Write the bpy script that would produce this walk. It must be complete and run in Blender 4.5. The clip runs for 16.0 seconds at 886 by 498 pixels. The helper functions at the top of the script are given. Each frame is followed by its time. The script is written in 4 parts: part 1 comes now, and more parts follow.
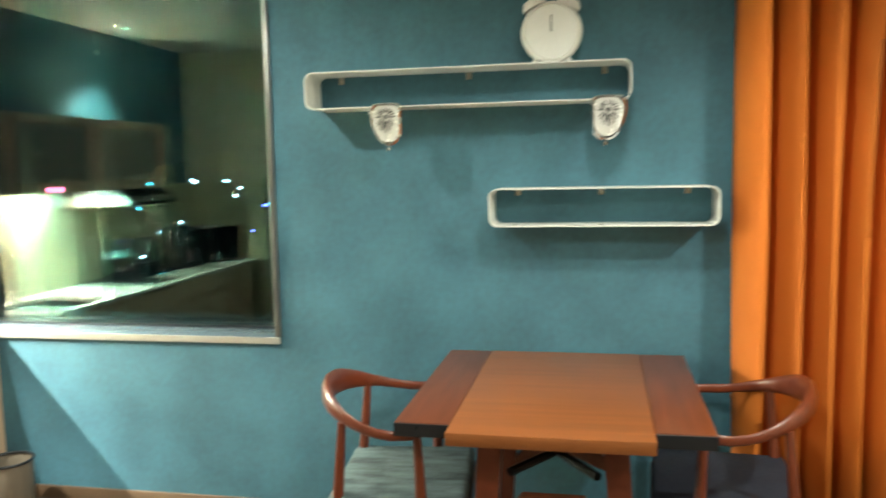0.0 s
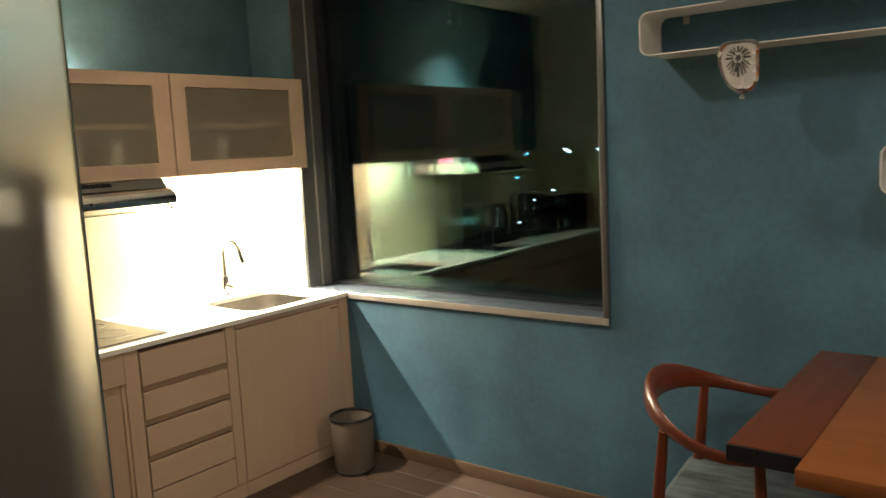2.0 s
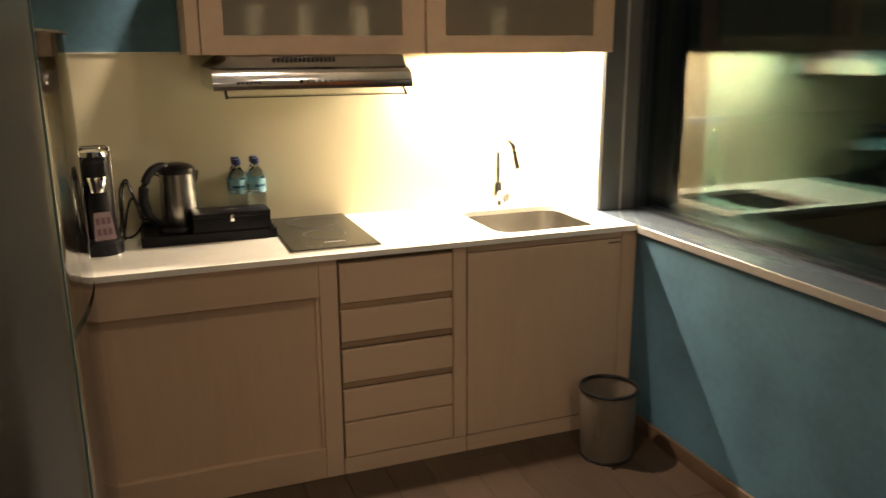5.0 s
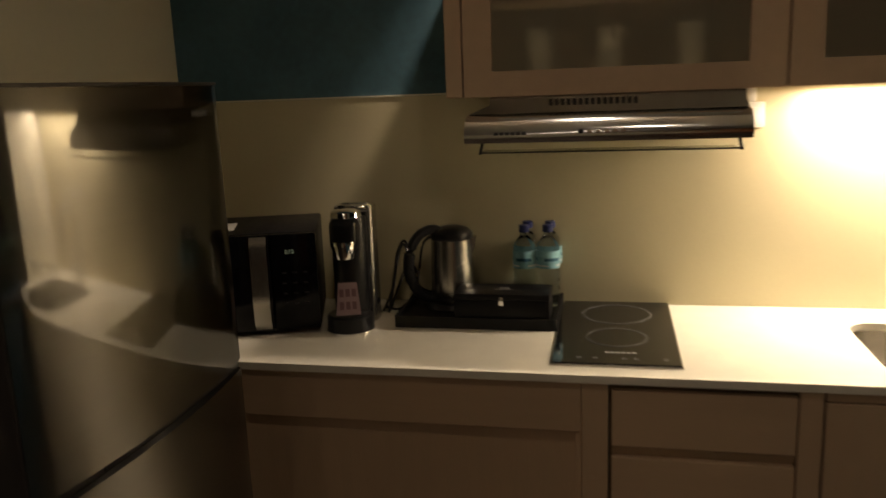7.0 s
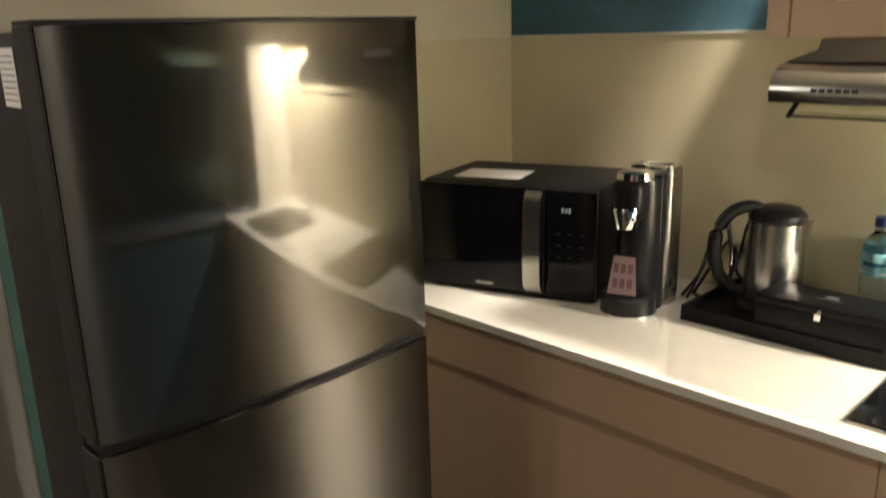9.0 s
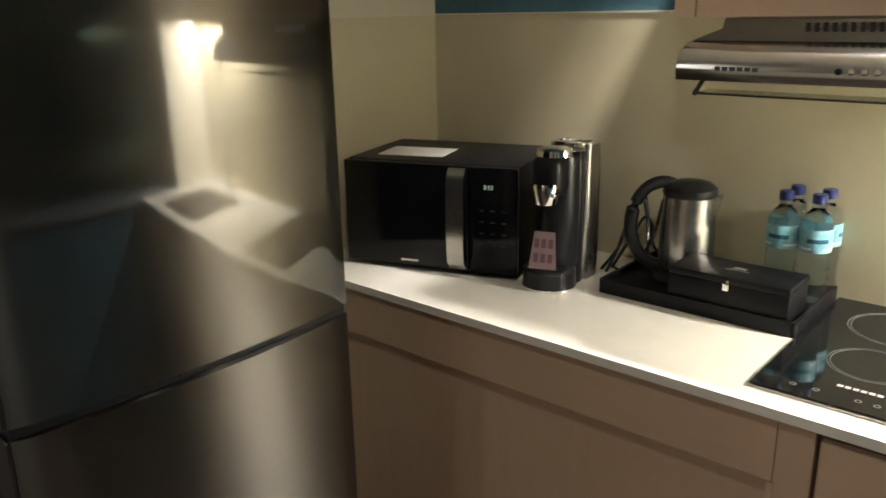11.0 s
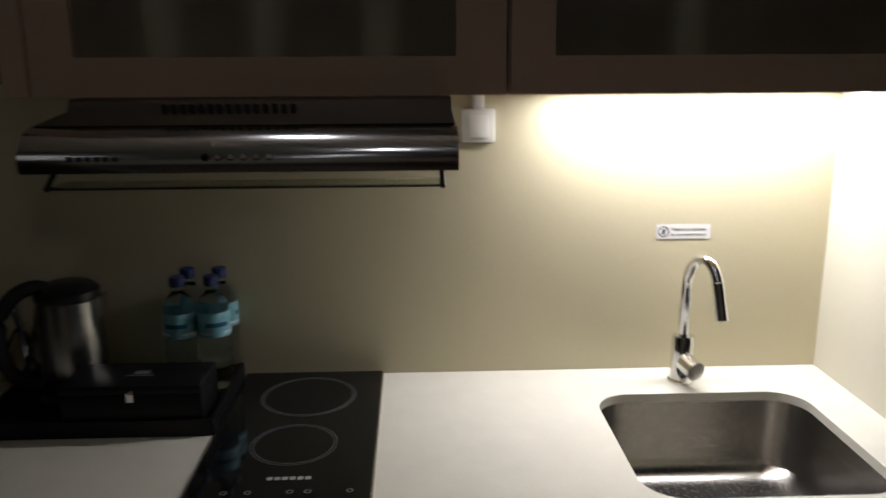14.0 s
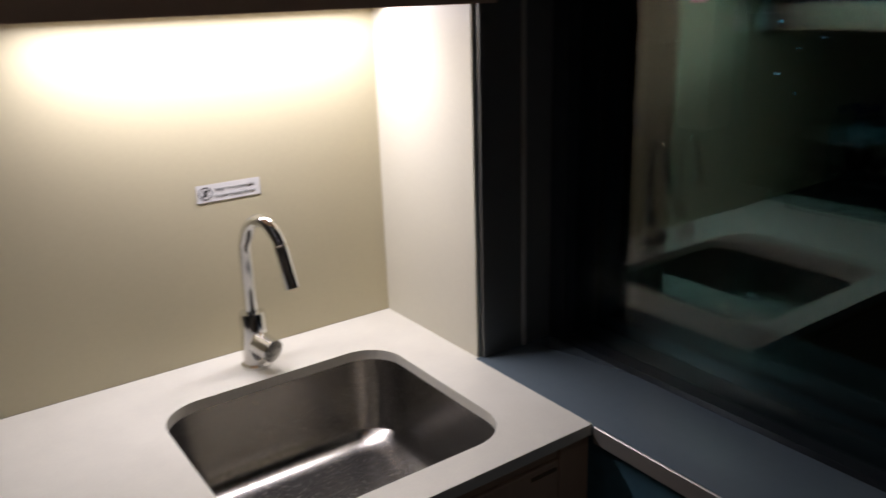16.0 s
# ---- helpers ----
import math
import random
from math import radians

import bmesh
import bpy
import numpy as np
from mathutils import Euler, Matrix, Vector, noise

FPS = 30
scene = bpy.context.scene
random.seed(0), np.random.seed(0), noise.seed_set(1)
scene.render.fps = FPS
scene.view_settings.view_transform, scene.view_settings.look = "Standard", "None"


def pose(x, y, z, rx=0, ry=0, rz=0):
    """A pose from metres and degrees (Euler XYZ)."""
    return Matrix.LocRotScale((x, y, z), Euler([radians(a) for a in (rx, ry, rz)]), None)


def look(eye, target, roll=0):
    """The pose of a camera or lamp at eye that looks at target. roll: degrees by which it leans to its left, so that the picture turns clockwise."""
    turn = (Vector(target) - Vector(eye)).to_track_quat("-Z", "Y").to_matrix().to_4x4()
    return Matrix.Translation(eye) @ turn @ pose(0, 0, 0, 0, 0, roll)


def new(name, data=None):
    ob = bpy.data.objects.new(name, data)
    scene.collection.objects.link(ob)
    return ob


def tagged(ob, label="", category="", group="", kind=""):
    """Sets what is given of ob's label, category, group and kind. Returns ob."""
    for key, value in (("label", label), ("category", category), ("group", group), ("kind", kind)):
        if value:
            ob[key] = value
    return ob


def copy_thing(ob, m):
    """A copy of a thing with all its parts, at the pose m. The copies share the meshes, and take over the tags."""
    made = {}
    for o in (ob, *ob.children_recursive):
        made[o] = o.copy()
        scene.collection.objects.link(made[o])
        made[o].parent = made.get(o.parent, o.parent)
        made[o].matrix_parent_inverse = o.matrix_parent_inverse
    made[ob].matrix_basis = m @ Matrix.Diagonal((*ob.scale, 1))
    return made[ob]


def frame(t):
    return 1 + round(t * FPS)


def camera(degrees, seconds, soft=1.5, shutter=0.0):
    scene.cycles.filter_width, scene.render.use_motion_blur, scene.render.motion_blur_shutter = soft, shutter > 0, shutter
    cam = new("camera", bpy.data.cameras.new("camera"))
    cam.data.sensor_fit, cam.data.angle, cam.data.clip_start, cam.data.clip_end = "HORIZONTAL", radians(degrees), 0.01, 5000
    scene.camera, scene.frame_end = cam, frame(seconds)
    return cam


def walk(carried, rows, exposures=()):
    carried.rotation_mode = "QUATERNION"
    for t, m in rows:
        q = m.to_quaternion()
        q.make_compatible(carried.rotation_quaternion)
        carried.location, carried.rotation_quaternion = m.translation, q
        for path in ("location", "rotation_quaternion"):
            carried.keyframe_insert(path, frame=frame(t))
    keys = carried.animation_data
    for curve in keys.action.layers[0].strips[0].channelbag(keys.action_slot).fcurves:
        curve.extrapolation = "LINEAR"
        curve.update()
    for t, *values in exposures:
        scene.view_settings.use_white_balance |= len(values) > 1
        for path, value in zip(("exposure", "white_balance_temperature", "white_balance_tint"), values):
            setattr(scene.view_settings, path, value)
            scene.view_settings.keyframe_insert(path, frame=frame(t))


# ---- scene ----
cam = camera(58.7, 16.0, shutter=0.5)
PATH = [
    (0, (-3.31, -3.532, 1.59), (-1.36, -3.142, 1.381), -1.2),
    (0.5, (-3.197, -3.534, 1.568), (-1.335, -2.854, 1.302), -1.6),
    (1, (-3.082, -3.489, 1.56), (-1.327, -2.566, 1.295), -1.8),
    (1.5, (-3.01, -3.476, 1.558), (-1.354, -2.386, 1.294), -2.5),
    (2, (-2.87, -3.512, 1.552), (-1.307, -2.292, 1.296), -2.9),
    (2.5, (-2.691, -3.557, 1.568), (-1.271, -2.175, 1.297), -2.5),
    (3, (-2.571, -3.548, 1.566), (-1.25, -2.079, 1.251), -2.5),
    (3.2, (-2.494, -3.529, 1.551), (-1.206, -2.031, 1.235), -2.4),
    (5.3, (-1.643, -3.05, 1.494), (-1.1, -1.192, 0.991), -1.3),
    (5.5, (-1.556, -2.968, 1.508), (-1.123, -1.077, 1.021), -2.2),
    (6, (-1.376, -2.799, 1.508), (-1.355, -0.848, 1.069), -2.8),
    (6.5, (-1.261, -2.679, 1.515), (-1.547, -0.747, 1.081), -2.3),
    (7, (-1.189, -2.427, 1.51), (-1.611, -0.514, 1.109), -2.2),
    (7.5, (-1.182, -2.182, 1.538), (-1.934, -0.37, 1.147), -2.4),
    (8, (-1.072, -2.045, 1.53), (-2.279, -0.506, 1.111), -1.3),
    (8.5, (-0.975, -1.977, 1.518), (-2.351, -0.604, 1.048), -1.4),
    (9, (-0.924, -1.943, 1.509), (-2.311, -0.603, 0.979), -1.6),
    (9.2, (-0.926, -1.934, 1.503), (-2.301, -0.614, 0.899), -1.5),
    (11.5, (-0.878, -1.931, 1.508), (-2.035, -0.391, 0.97), -1.3),
    (12, (-0.875, -1.932, 1.533), (-1.796, -0.224, 1.047), -0.7),
    (12.5, (-0.87, -1.934, 1.55), (-1.486, -0.081, 1.119), -0.2),
    (13, (-0.872, -1.91, 1.565), (-1.245, 0.012, 1.158), -0.1),
    (13.5, (-0.872, -1.869, 1.561), (-1.068, 0.076, 1.14), 0.4),
    (14, (-0.948, -1.727, 1.537), (-0.875, 0.217, 1.073), -0.3),
    (14.5, (-1.035, -1.62, 1.522), (-0.598, 0.25, 0.962), -1.1),
    (15, (-1.0, -1.559, 1.503), (-0.325, 0.22, 0.887), -1.2),
    (15.5, (-0.857, -1.493, 1.521), (-0.014, 0.207, 0.889), -1.5),
    (16, (-0.839, -1.424, 1.5), (0.248, 0.138, 0.881), -1.9),
]
EXPOSURES = ((0, 2.5, 5900, -4), (0.5, 1.5, 6000, 1), (1.0, 1.05, 6300, 6), (1.5, 0.95, 6600, 11), (3.2, 0.55, 7200, 18), (5.3, 0.2, 7600, 20), (6.0, -0.4, 7900, 17), (6.5, -0.9, 7800, 20), (7.0, -1.25, 8000, 19), (7.5, -1.25, 7600, 17), (8.0, 0.3, 7000, 14), (9.2, 0.65, 6400, 15),
             (11.5, 0.2, 6000, 13), (12.0, -0.4, 6000, 13), (12.5, -1.55, 5700, 13), (13.5, -2.5, 5600, 16), (14, -2.6, 5550, 18), (16, -3.22, 5550, 26))
walk(cam, [(t, look(eye, target, roll)) for t, eye, target, roll in PATH], EXPOSURES)

# ---- world and lights ----
world = bpy.data.worlds.new("night")
scene.world = world
world.use_nodes = True
world.node_tree.nodes["Background"].inputs[0].default_value = (0.02, 0.035, 0.06, 1)
world.node_tree.nodes["Background"].inputs[1].default_value = 0.06

CEIL = 2.60
# first two follow shadows and a glint; the other four are added, unseen fill
DOWNLIGHTS_AND_FILL = ((-1.28, -0.272, 195, 78), (-1.04, -1.72, 15, 172), (-1.35, -3.6, 15, 165), (-2.9, -3.1, 30, 168), (-1.7, -5.2, 46, 168), (-3.4, -5.0, 22, 168))


def spot(x, y, watts, cone, colour):
    lamp = bpy.data.lights.new("downlight_and_fill_lamp", "SPOT")
    lamp.energy, lamp.spot_size, lamp.spot_blend = watts, radians(cone), 0.6
    lamp.shadow_soft_size, lamp.color = 0.04 if y > -2.5 else 0.10, colour
    new("downlight_and_fill_lamp", lamp).matrix_world = look((x, y, CEIL - 0.03), (x, y + 0.0001, 0))


for sx, sy, watts, cone in DOWNLIGHTS_AND_FILL:
    spot(sx, sy, watts, cone, (1.0, 0.91, 0.79))
strip = bpy.data.lights.new("under_cabinet_lamp", "AREA")
strip.shape, strip.size, strip.size_y, strip.energy, strip.color = "RECTANGLE", 0.62, 0.03, 60.0, (1.0, 0.93, 0.80)
new("under_cabinet_lamp", strip).matrix_world = pose(-0.335, -0.088, 1.4845, -10)

# ---- materials ----


def material(name, base, rough=0.5, metal=0.0, vary=0.12, scale=6.0, grain=60.0, bump=0.0, stretch=(1, 1, 1), spread=0.0, coat=0.0, ior=1.45):
    m = bpy.data.materials.new(name)
    m.use_nodes = True
    n, l = m.node_tree.nodes, m.node_tree.links
    b = n["Principled BSDF"]
    b.inputs["Roughness"].default_value, b.inputs["Metallic"].default_value = rough, metal
    b.inputs["Coat Weight"].default_value, b.inputs["IOR"].default_value = coat, ior
    co, mp = n.new("ShaderNodeTexCoord"), n.new("ShaderNodeMapping")
    mp.inputs["Scale"].default_value = stretch
    l.new(co.outputs["Object"], mp.inputs["Vector"])
    big, fine = n.new("ShaderNodeTexNoise"), n.new("ShaderNodeTexNoise")
    for t, s, d in ((big, scale, 4), (fine, grain, 3)):
        t.inputs["Scale"].default_value, t.inputs["Detail"].default_value = s, d
        l.new(mp.outputs["Vector"], t.inputs["Vector"])
    add = n.new("ShaderNodeMath")
    add.operation = "MULTIPLY_ADD"
    l.new(big.outputs["Fac"], add.inputs[0])
    add.inputs[1].default_value = 0.65
    half = n.new("ShaderNodeMath")
    half.operation = "MULTIPLY"
    l.new(fine.outputs["Fac"], half.inputs[0])
    half.inputs[1].default_value = 0.35
    l.new(half.outputs[0], add.inputs[2])
    ramp = n.new("ShaderNodeMapRange")
    ramp.inputs["From Min"].default_value, ramp.inputs["From Max"].default_value = 0.3, 0.7
    ramp.inputs["To Min"].default_value, ramp.inputs["To Max"].default_value = 1 - vary, 1 + vary
    l.new(add.outputs[0], ramp.inputs["Value"])
    out = ramp.outputs["Result"]
    if spread:
        info, mr, mu = n.new("ShaderNodeObjectInfo"), n.new("ShaderNodeMapRange"), n.new("ShaderNodeMath")
        mr.inputs["To Min"].default_value, mr.inputs["To Max"].default_value = 1 - spread, 1 + spread
        l.new(info.outputs["Random"], mr.inputs["Value"])
        mu.operation = "MULTIPLY"
        l.new(out, mu.inputs[0]), l.new(mr.outputs["Result"], mu.inputs[1])
        out = mu.outputs[0]
    mix = n.new("ShaderNodeVectorMath")
    mix.operation = "SCALE"
    mix.inputs[0].default_value = base
    l.new(out, mix.inputs["Scale"])
    l.new(mix.outputs["Vector"], b.inputs["Base Color"])
    rr = n.new("ShaderNodeMapRange")
    rr.inputs["To Min"].default_value, rr.inputs["To Max"].default_value = max(rough * 0.8, 0.02), min(rough * 1.2, 1)
    l.new(fine.outputs["Fac"], rr.inputs["Value"]), l.new(rr.outputs["Result"], b.inputs["Roughness"])
    if bump:
        bp = n.new("ShaderNodeBump")
        bp.inputs["Strength"].default_value, bp.inputs["Distance"].default_value = bump, 0.002
        l.new(add.outputs[0], bp.inputs["Height"]), l.new(bp.outputs["Normal"], b.inputs["Normal"])
    return m


def glass(name, tint=(1, 1, 1), rough=0.0, ior=1.45):
    m = bpy.data.materials.new(name)
    m.use_nodes = True
    b = m.node_tree.nodes["Principled BSDF"]
    b.inputs["Base Color"].default_value = (*tint, 1)
    b.inputs["Roughness"].default_value, b.inputs["Transmission Weight"].default_value, b.inputs["IOR"].default_value = rough, 1, ior
    return m


def glow(name, colour, strength):
    m = bpy.data.materials.new(name)
    m.use_nodes = True
    b = m.node_tree.nodes["Principled BSDF"]
    b.inputs["Base Color"].default_value = (*colour, 1)
    b.inputs["Emission Color"].default_value, b.inputs["Emission Strength"].default_value = (*colour, 1), strength
    return m


TEAL = material("teal_plaster", (0.055, 0.136, 0.178), 0.75, vary=0.3, scale=3.2, grain=38, bump=0.5)
CREAM = material("cream_paint", (0.62, 0.58, 0.44), 0.6, vary=0.04, scale=2, bump=0.1)
SPLASH = material("backsplash_laminate", (0.55, 0.50, 0.33), 0.42, vary=0.04, scale=2, grain=120)
RETURN = material("return_laminate", (0.66, 0.63, 0.51), 0.42, vary=0.04, scale=2, grain=120)
CEILING = material("ceiling_paint", (0.75, 0.74, 0.70), 0.85, vary=0.03, scale=2)
QUARTZ = material("cream_quartz", (0.78, 0.755, 0.655), 0.22, vary=0.05, scale=14, grain=300)
OAK = material("pale_oak", (0.54, 0.39, 0.262), 0.5, vary=0.05, scale=5, grain=40, stretch=(6, 6, 0.7), bump=0.08)
OAKH = material("pale_oak_across", (0.54, 0.39, 0.262), 0.5, vary=0.05, scale=5, grain=40, stretch=(0.7, 6, 6), bump=0.08)
# oak with the finger grooves' shade put into its colour; also colours the bin mark
OAKSHADE = material("shaded_oak", (0.42, 0.305, 0.20), 0.6, vary=0.06)
GAP = material("shadow_gap", (0.16, 0.11, 0.065), 0.8)
TEAK = material("teak", (0.19, 0.060, 0.014), 0.36, vary=0.22, scale=3, grain=30, stretch=(9, 0.5, 9), bump=0.06, coat=0.15)
TEAKC = material("chair_teak", (0.125, 0.027, 0.010), 0.32, vary=0.22, scale=6, grain=50, coat=0.25)
TEAKD = material("dark_teak", (0.115, 0.031, 0.011), 0.36, vary=0.28, scale=4, grain=30, stretch=(0.6, 9, 9), bump=0.06, coat=0.15)
BLACK = material("black_plastic", (0.012, 0.012, 0.013), 0.3, vary=0.1, ior=1.38)
SATIN = material("black_satin", (0.006, 0.006, 0.007), 0.42, vary=0.2, ior=1.3)
HOB = material("hob_glass", (0.006, 0.006, 0.007), 0.06, vary=0.05)
MWGLASS = material("microwave_glass", (0.004, 0.004, 0.005), 0.12, vary=0.05, ior=1.27)
STEEL = material("brushed_steel", (0.42, 0.405, 0.375), 0.26, 1.0, vary=0.06, scale=4, grain=150, stretch=(1, 1, 30), bump=0.03)
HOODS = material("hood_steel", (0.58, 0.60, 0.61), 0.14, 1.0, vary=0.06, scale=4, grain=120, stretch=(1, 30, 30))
# same steel as the fascia, darkened to carry the slope's dim reflection
HOODSHADE = material("shaded_hood_steel", (0.17, 0.165, 0.16), 0.24, 1.0, vary=0.06, scale=4, grain=120, stretch=(1, 30, 30))
FRIDGE = material("fridge_steel", (0.072, 0.067, 0.057), 0.37, 1.0, vary=0.03, scale=3, grain=140, stretch=(1, 1, 30), coat=1.0)
for key, value in (("Coat Roughness", 0.05), ("Coat IOR", 1.62), ("Specular Tint", (0.3, 0.28, 0.25, 1)), ("Anisotropic", 1.0), ("Anisotropic Rotation", 0.25)):
    FRIDGE.node_tree.nodes["Principled BSDF"].inputs[key].default_value = value
tangent = FRIDGE.node_tree.nodes.new("ShaderNodeTangent")
tangent.direction_type, tangent.axis = "RADIAL", "Z"
FRIDGE.node_tree.links.new(tangent.outputs[0], FRIDGE.node_tree.nodes["Principled BSDF"].inputs["Tangent"])
FRSIDE = material("fridge_side", (0.015, 0.0125, 0.012), 0.5, 0.2, vary=0.08)
CHROME = material("chrome", (0.82, 0.82, 0.82), 0.07, 1.0, vary=0.02)
ALU = material("grey_aluminium", (0.15, 0.152, 0.145), 0.38, 0.6, vary=0.06, bump=0.03)
SILVER = material("silver_trim", (0.52, 0.50, 0.45), 0.38, 0.7, vary=0.06)
DARKFR = material("dark_window_frame", (0.018, 0.022, 0.026), 0.35, 0.3, vary=0.1)
SILL = material("grey_sill", (0.165, 0.21, 0.245), 0.2, 0.35, vary=0.04, scale=6)
WHITE = material("white_lacquer", (0.78, 0.77, 0.72), 0.32, vary=0.04)
PLATE = material("white_plastic", (0.75, 0.73, 0.66), 0.4, vary=0.03)
DIALS = material("silver_dial", (0.76, 0.74, 0.69), 0.26, 0.45, vary=0.1)
PAPER = material("paper", (0.72, 0.71, 0.68), 0.8, vary=0.05)
NOTE = material("grey_print", (0.22, 0.22, 0.21), 0.7)
INK = material("ink", (0.05, 0.05, 0.05), 0.7)
PINKC = material("pink_card", (0.21, 0.14, 0.15), 0.5, vary=0.08)
CARDSQ = material("card_print", (0.11, 0.055, 0.06), 0.6)
CURTAIN = material("orange_curtain", (0.52, 0.138, 0.010), 0.8, vary=0.12, scale=3, grain=200, stretch=(1, 1, 0.3), bump=0.15)
VELVET = material("blue_grey_velvet", (0.075, 0.10, 0.10), 0.75, vary=0.8, scale=9, grain=60, stretch=(3, 0.8, 1), bump=0.2)
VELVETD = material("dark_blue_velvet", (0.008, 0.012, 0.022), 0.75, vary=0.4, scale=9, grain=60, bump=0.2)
BINM = material("taupe_bin", (0.16, 0.13, 0.095), 0.5, vary=0.08)
PLANK = material("floor_oak", (0.072, 0.046, 0.029), 0.42, vary=0.2, scale=4, grain=30, stretch=(8, 0.7, 1), spread=0.14, bump=0.08)
SKIRT = material("brown_skirting", (0.10, 0.062, 0.036), 0.4, vary=0.12)
LABELB = material("blue_label", (0.20, 0.43, 0.49), 0.45, vary=0.4, scale=30)
LABELD = material("label_print", (0.015, 0.10, 0.16), 0.5)
CAPB = material("blue_cap", (0.012, 0.02, 0.09), 0.4)


def window_glass(name, through_colour, sheen_colour, floor_level):
    """Tinted flat glass: a clear mirror sheen over tinted see-through glass."""
    m = bpy.data.materials.new(name)
    m.use_nodes = True
    n, l = m.node_tree.nodes, m.node_tree.links
    n.remove(n["Principled BSDF"])
    clear, sheen, mix, facing, power = (n.new(k) for k in ("ShaderNodeBsdfTransparent", "ShaderNodeBsdfGlossy", "ShaderNodeMixShader", "ShaderNodeLayerWeight", "ShaderNodeMath"))
    clear.inputs["Color"].default_value, sheen.inputs["Color"].default_value = (*through_colour, 1), (*sheen_colour, 1)
    sheen.inputs["Roughness"].default_value, facing.inputs["Blend"].default_value = 0.0, 0.5
    power.operation, power.inputs[1].default_value = "POWER", 5.0
    level = n.new("ShaderNodeMapRange")
    level.inputs["To Min"].default_value = floor_level
    l.new(facing.outputs["Facing"], power.inputs[0]), l.new(power.outputs[0], level.inputs["Value"]), l.new(level.outputs["Result"], mix.inputs["Fac"])
    l.new(clear.outputs[0], mix.inputs[1]), l.new(sheen.outputs[0], mix.inputs[2])
    l.new(mix.outputs[0], n["Material Output"].inputs["Surface"])
    return m


GLASS = window_glass("inner_window_glass", (0.72, 0.80, 0.79), (1, 0.97, 0.9), 0.034)
COATED = window_glass("coated_window_glass", (0.42, 0.46, 0.48), (0.66, 1.0, 0.98), 0.14)
FROST = glass("frosted_glass", (0.60, 0.57, 0.44), 0.48, 1.25)
FROST.node_tree.nodes["Principled BSDF"].inputs["Transmission Weight"].default_value = 0.85
SCREEN = glass("frosted_screen_glass", (0.84, 0.84, 0.74), 0.6, 1.3)
SCREEN.node_tree.nodes["Principled BSDF"].inputs["Coat Weight"].default_value = 0.8
SCREEN.node_tree.nodes["Principled BSDF"].inputs["Coat Roughness"].default_value = 0.12
SCREDGE = material("polished_glass_edge", (0.035, 0.075, 0.068), 0.35, vary=0.1)
PET = glass("clear_plastic", (0.92, 0.98, 1.0), 0.02, 1.3)
VISOR = glass("visor_glass", (0.80, 0.82, 0.66), 0.05, 1.4)
SMOKED = glass("smoked_plastic", (0.25, 0.25, 0.26), 0.08)
LAMPW = glow("lamp_face", (1.0, 0.84, 0.6), 22)
LENS = glow("downlight_lens", (1.0, 0.86, 0.66), 80)
DIGIT = glow("clock_digits", (0.7, 1.0, 0.8), 0.10)
DIM = material("far_building", (0.02, 0.022, 0.026), 0.8)
CITY = [glow("city_white", (0.7, 0.9, 1.0), 30.0), glow("city_cyan", (0.15, 0.7, 1.0), 35.0), glow("city_blue", (0.12, 0.12, 1.0), 25.0), glow("city_red", (1.0, 0.08, 0.16), 20.0)]

# ---- mesh helpers ----


def box(x0, x1, y0, y1, z0, z1, bevel=0.0, seg=2, bm=None):
    b = bmesh.new()
    bmesh.ops.create_cube(b, size=1)
    for v in b.verts:
        v.co = Vector(((x0 + x1) / 2 + v.co.x * (x1 - x0), (y0 + y1) / 2 + v.co.y * (y1 - y0), (z0 + z1) / 2 + v.co.z * (z1 - z0)))
    if bevel:
        bmesh.ops.bevel(b, geom=list(b.edges), offset=bevel, segments=seg, affect="EDGES", profile=0.5)
    return joined(bm, b)


def joined(bm, b):
    if bm is None:
        return b
    me = bpy.data.meshes.new("tmp")
    b.to_mesh(me)
    b.free()
    bm.from_mesh(me)
    bpy.data.meshes.remove(me)
    return bm


def lathe(profile, seg=32, x=0, y=0, z=0, bm=None):
    """A body of revolution about the upright axis, from (radius, height) pairs."""
    b = bm or bmesh.new()
    rings = []
    for r, h in profile:
        if r < 1e-6:
            rings.append([b.verts.new((x, y, z + h))])
        else:
            rings.append([b.verts.new((x + r * math.cos(2 * math.pi * i / seg), y + r * math.sin(2 * math.pi * i / seg), z + h)) for i in range(seg)])
    for p, q in zip(rings, rings[1:]):
        for i in range(seg):
            j = (i + 1) % seg
            if len(p) == 1 and len(q) > 1:
                b.faces.new((p[0], q[j], q[i]))
            elif len(q) == 1 and len(p) > 1:
                b.faces.new((p[i], p[j], q[0]))
            elif len(p) > 1:
                b.faces.new((p[i], p[j], q[j], q[i]))
    bmesh.ops.recalc_face_normals(b, faces=b.faces)
    return b


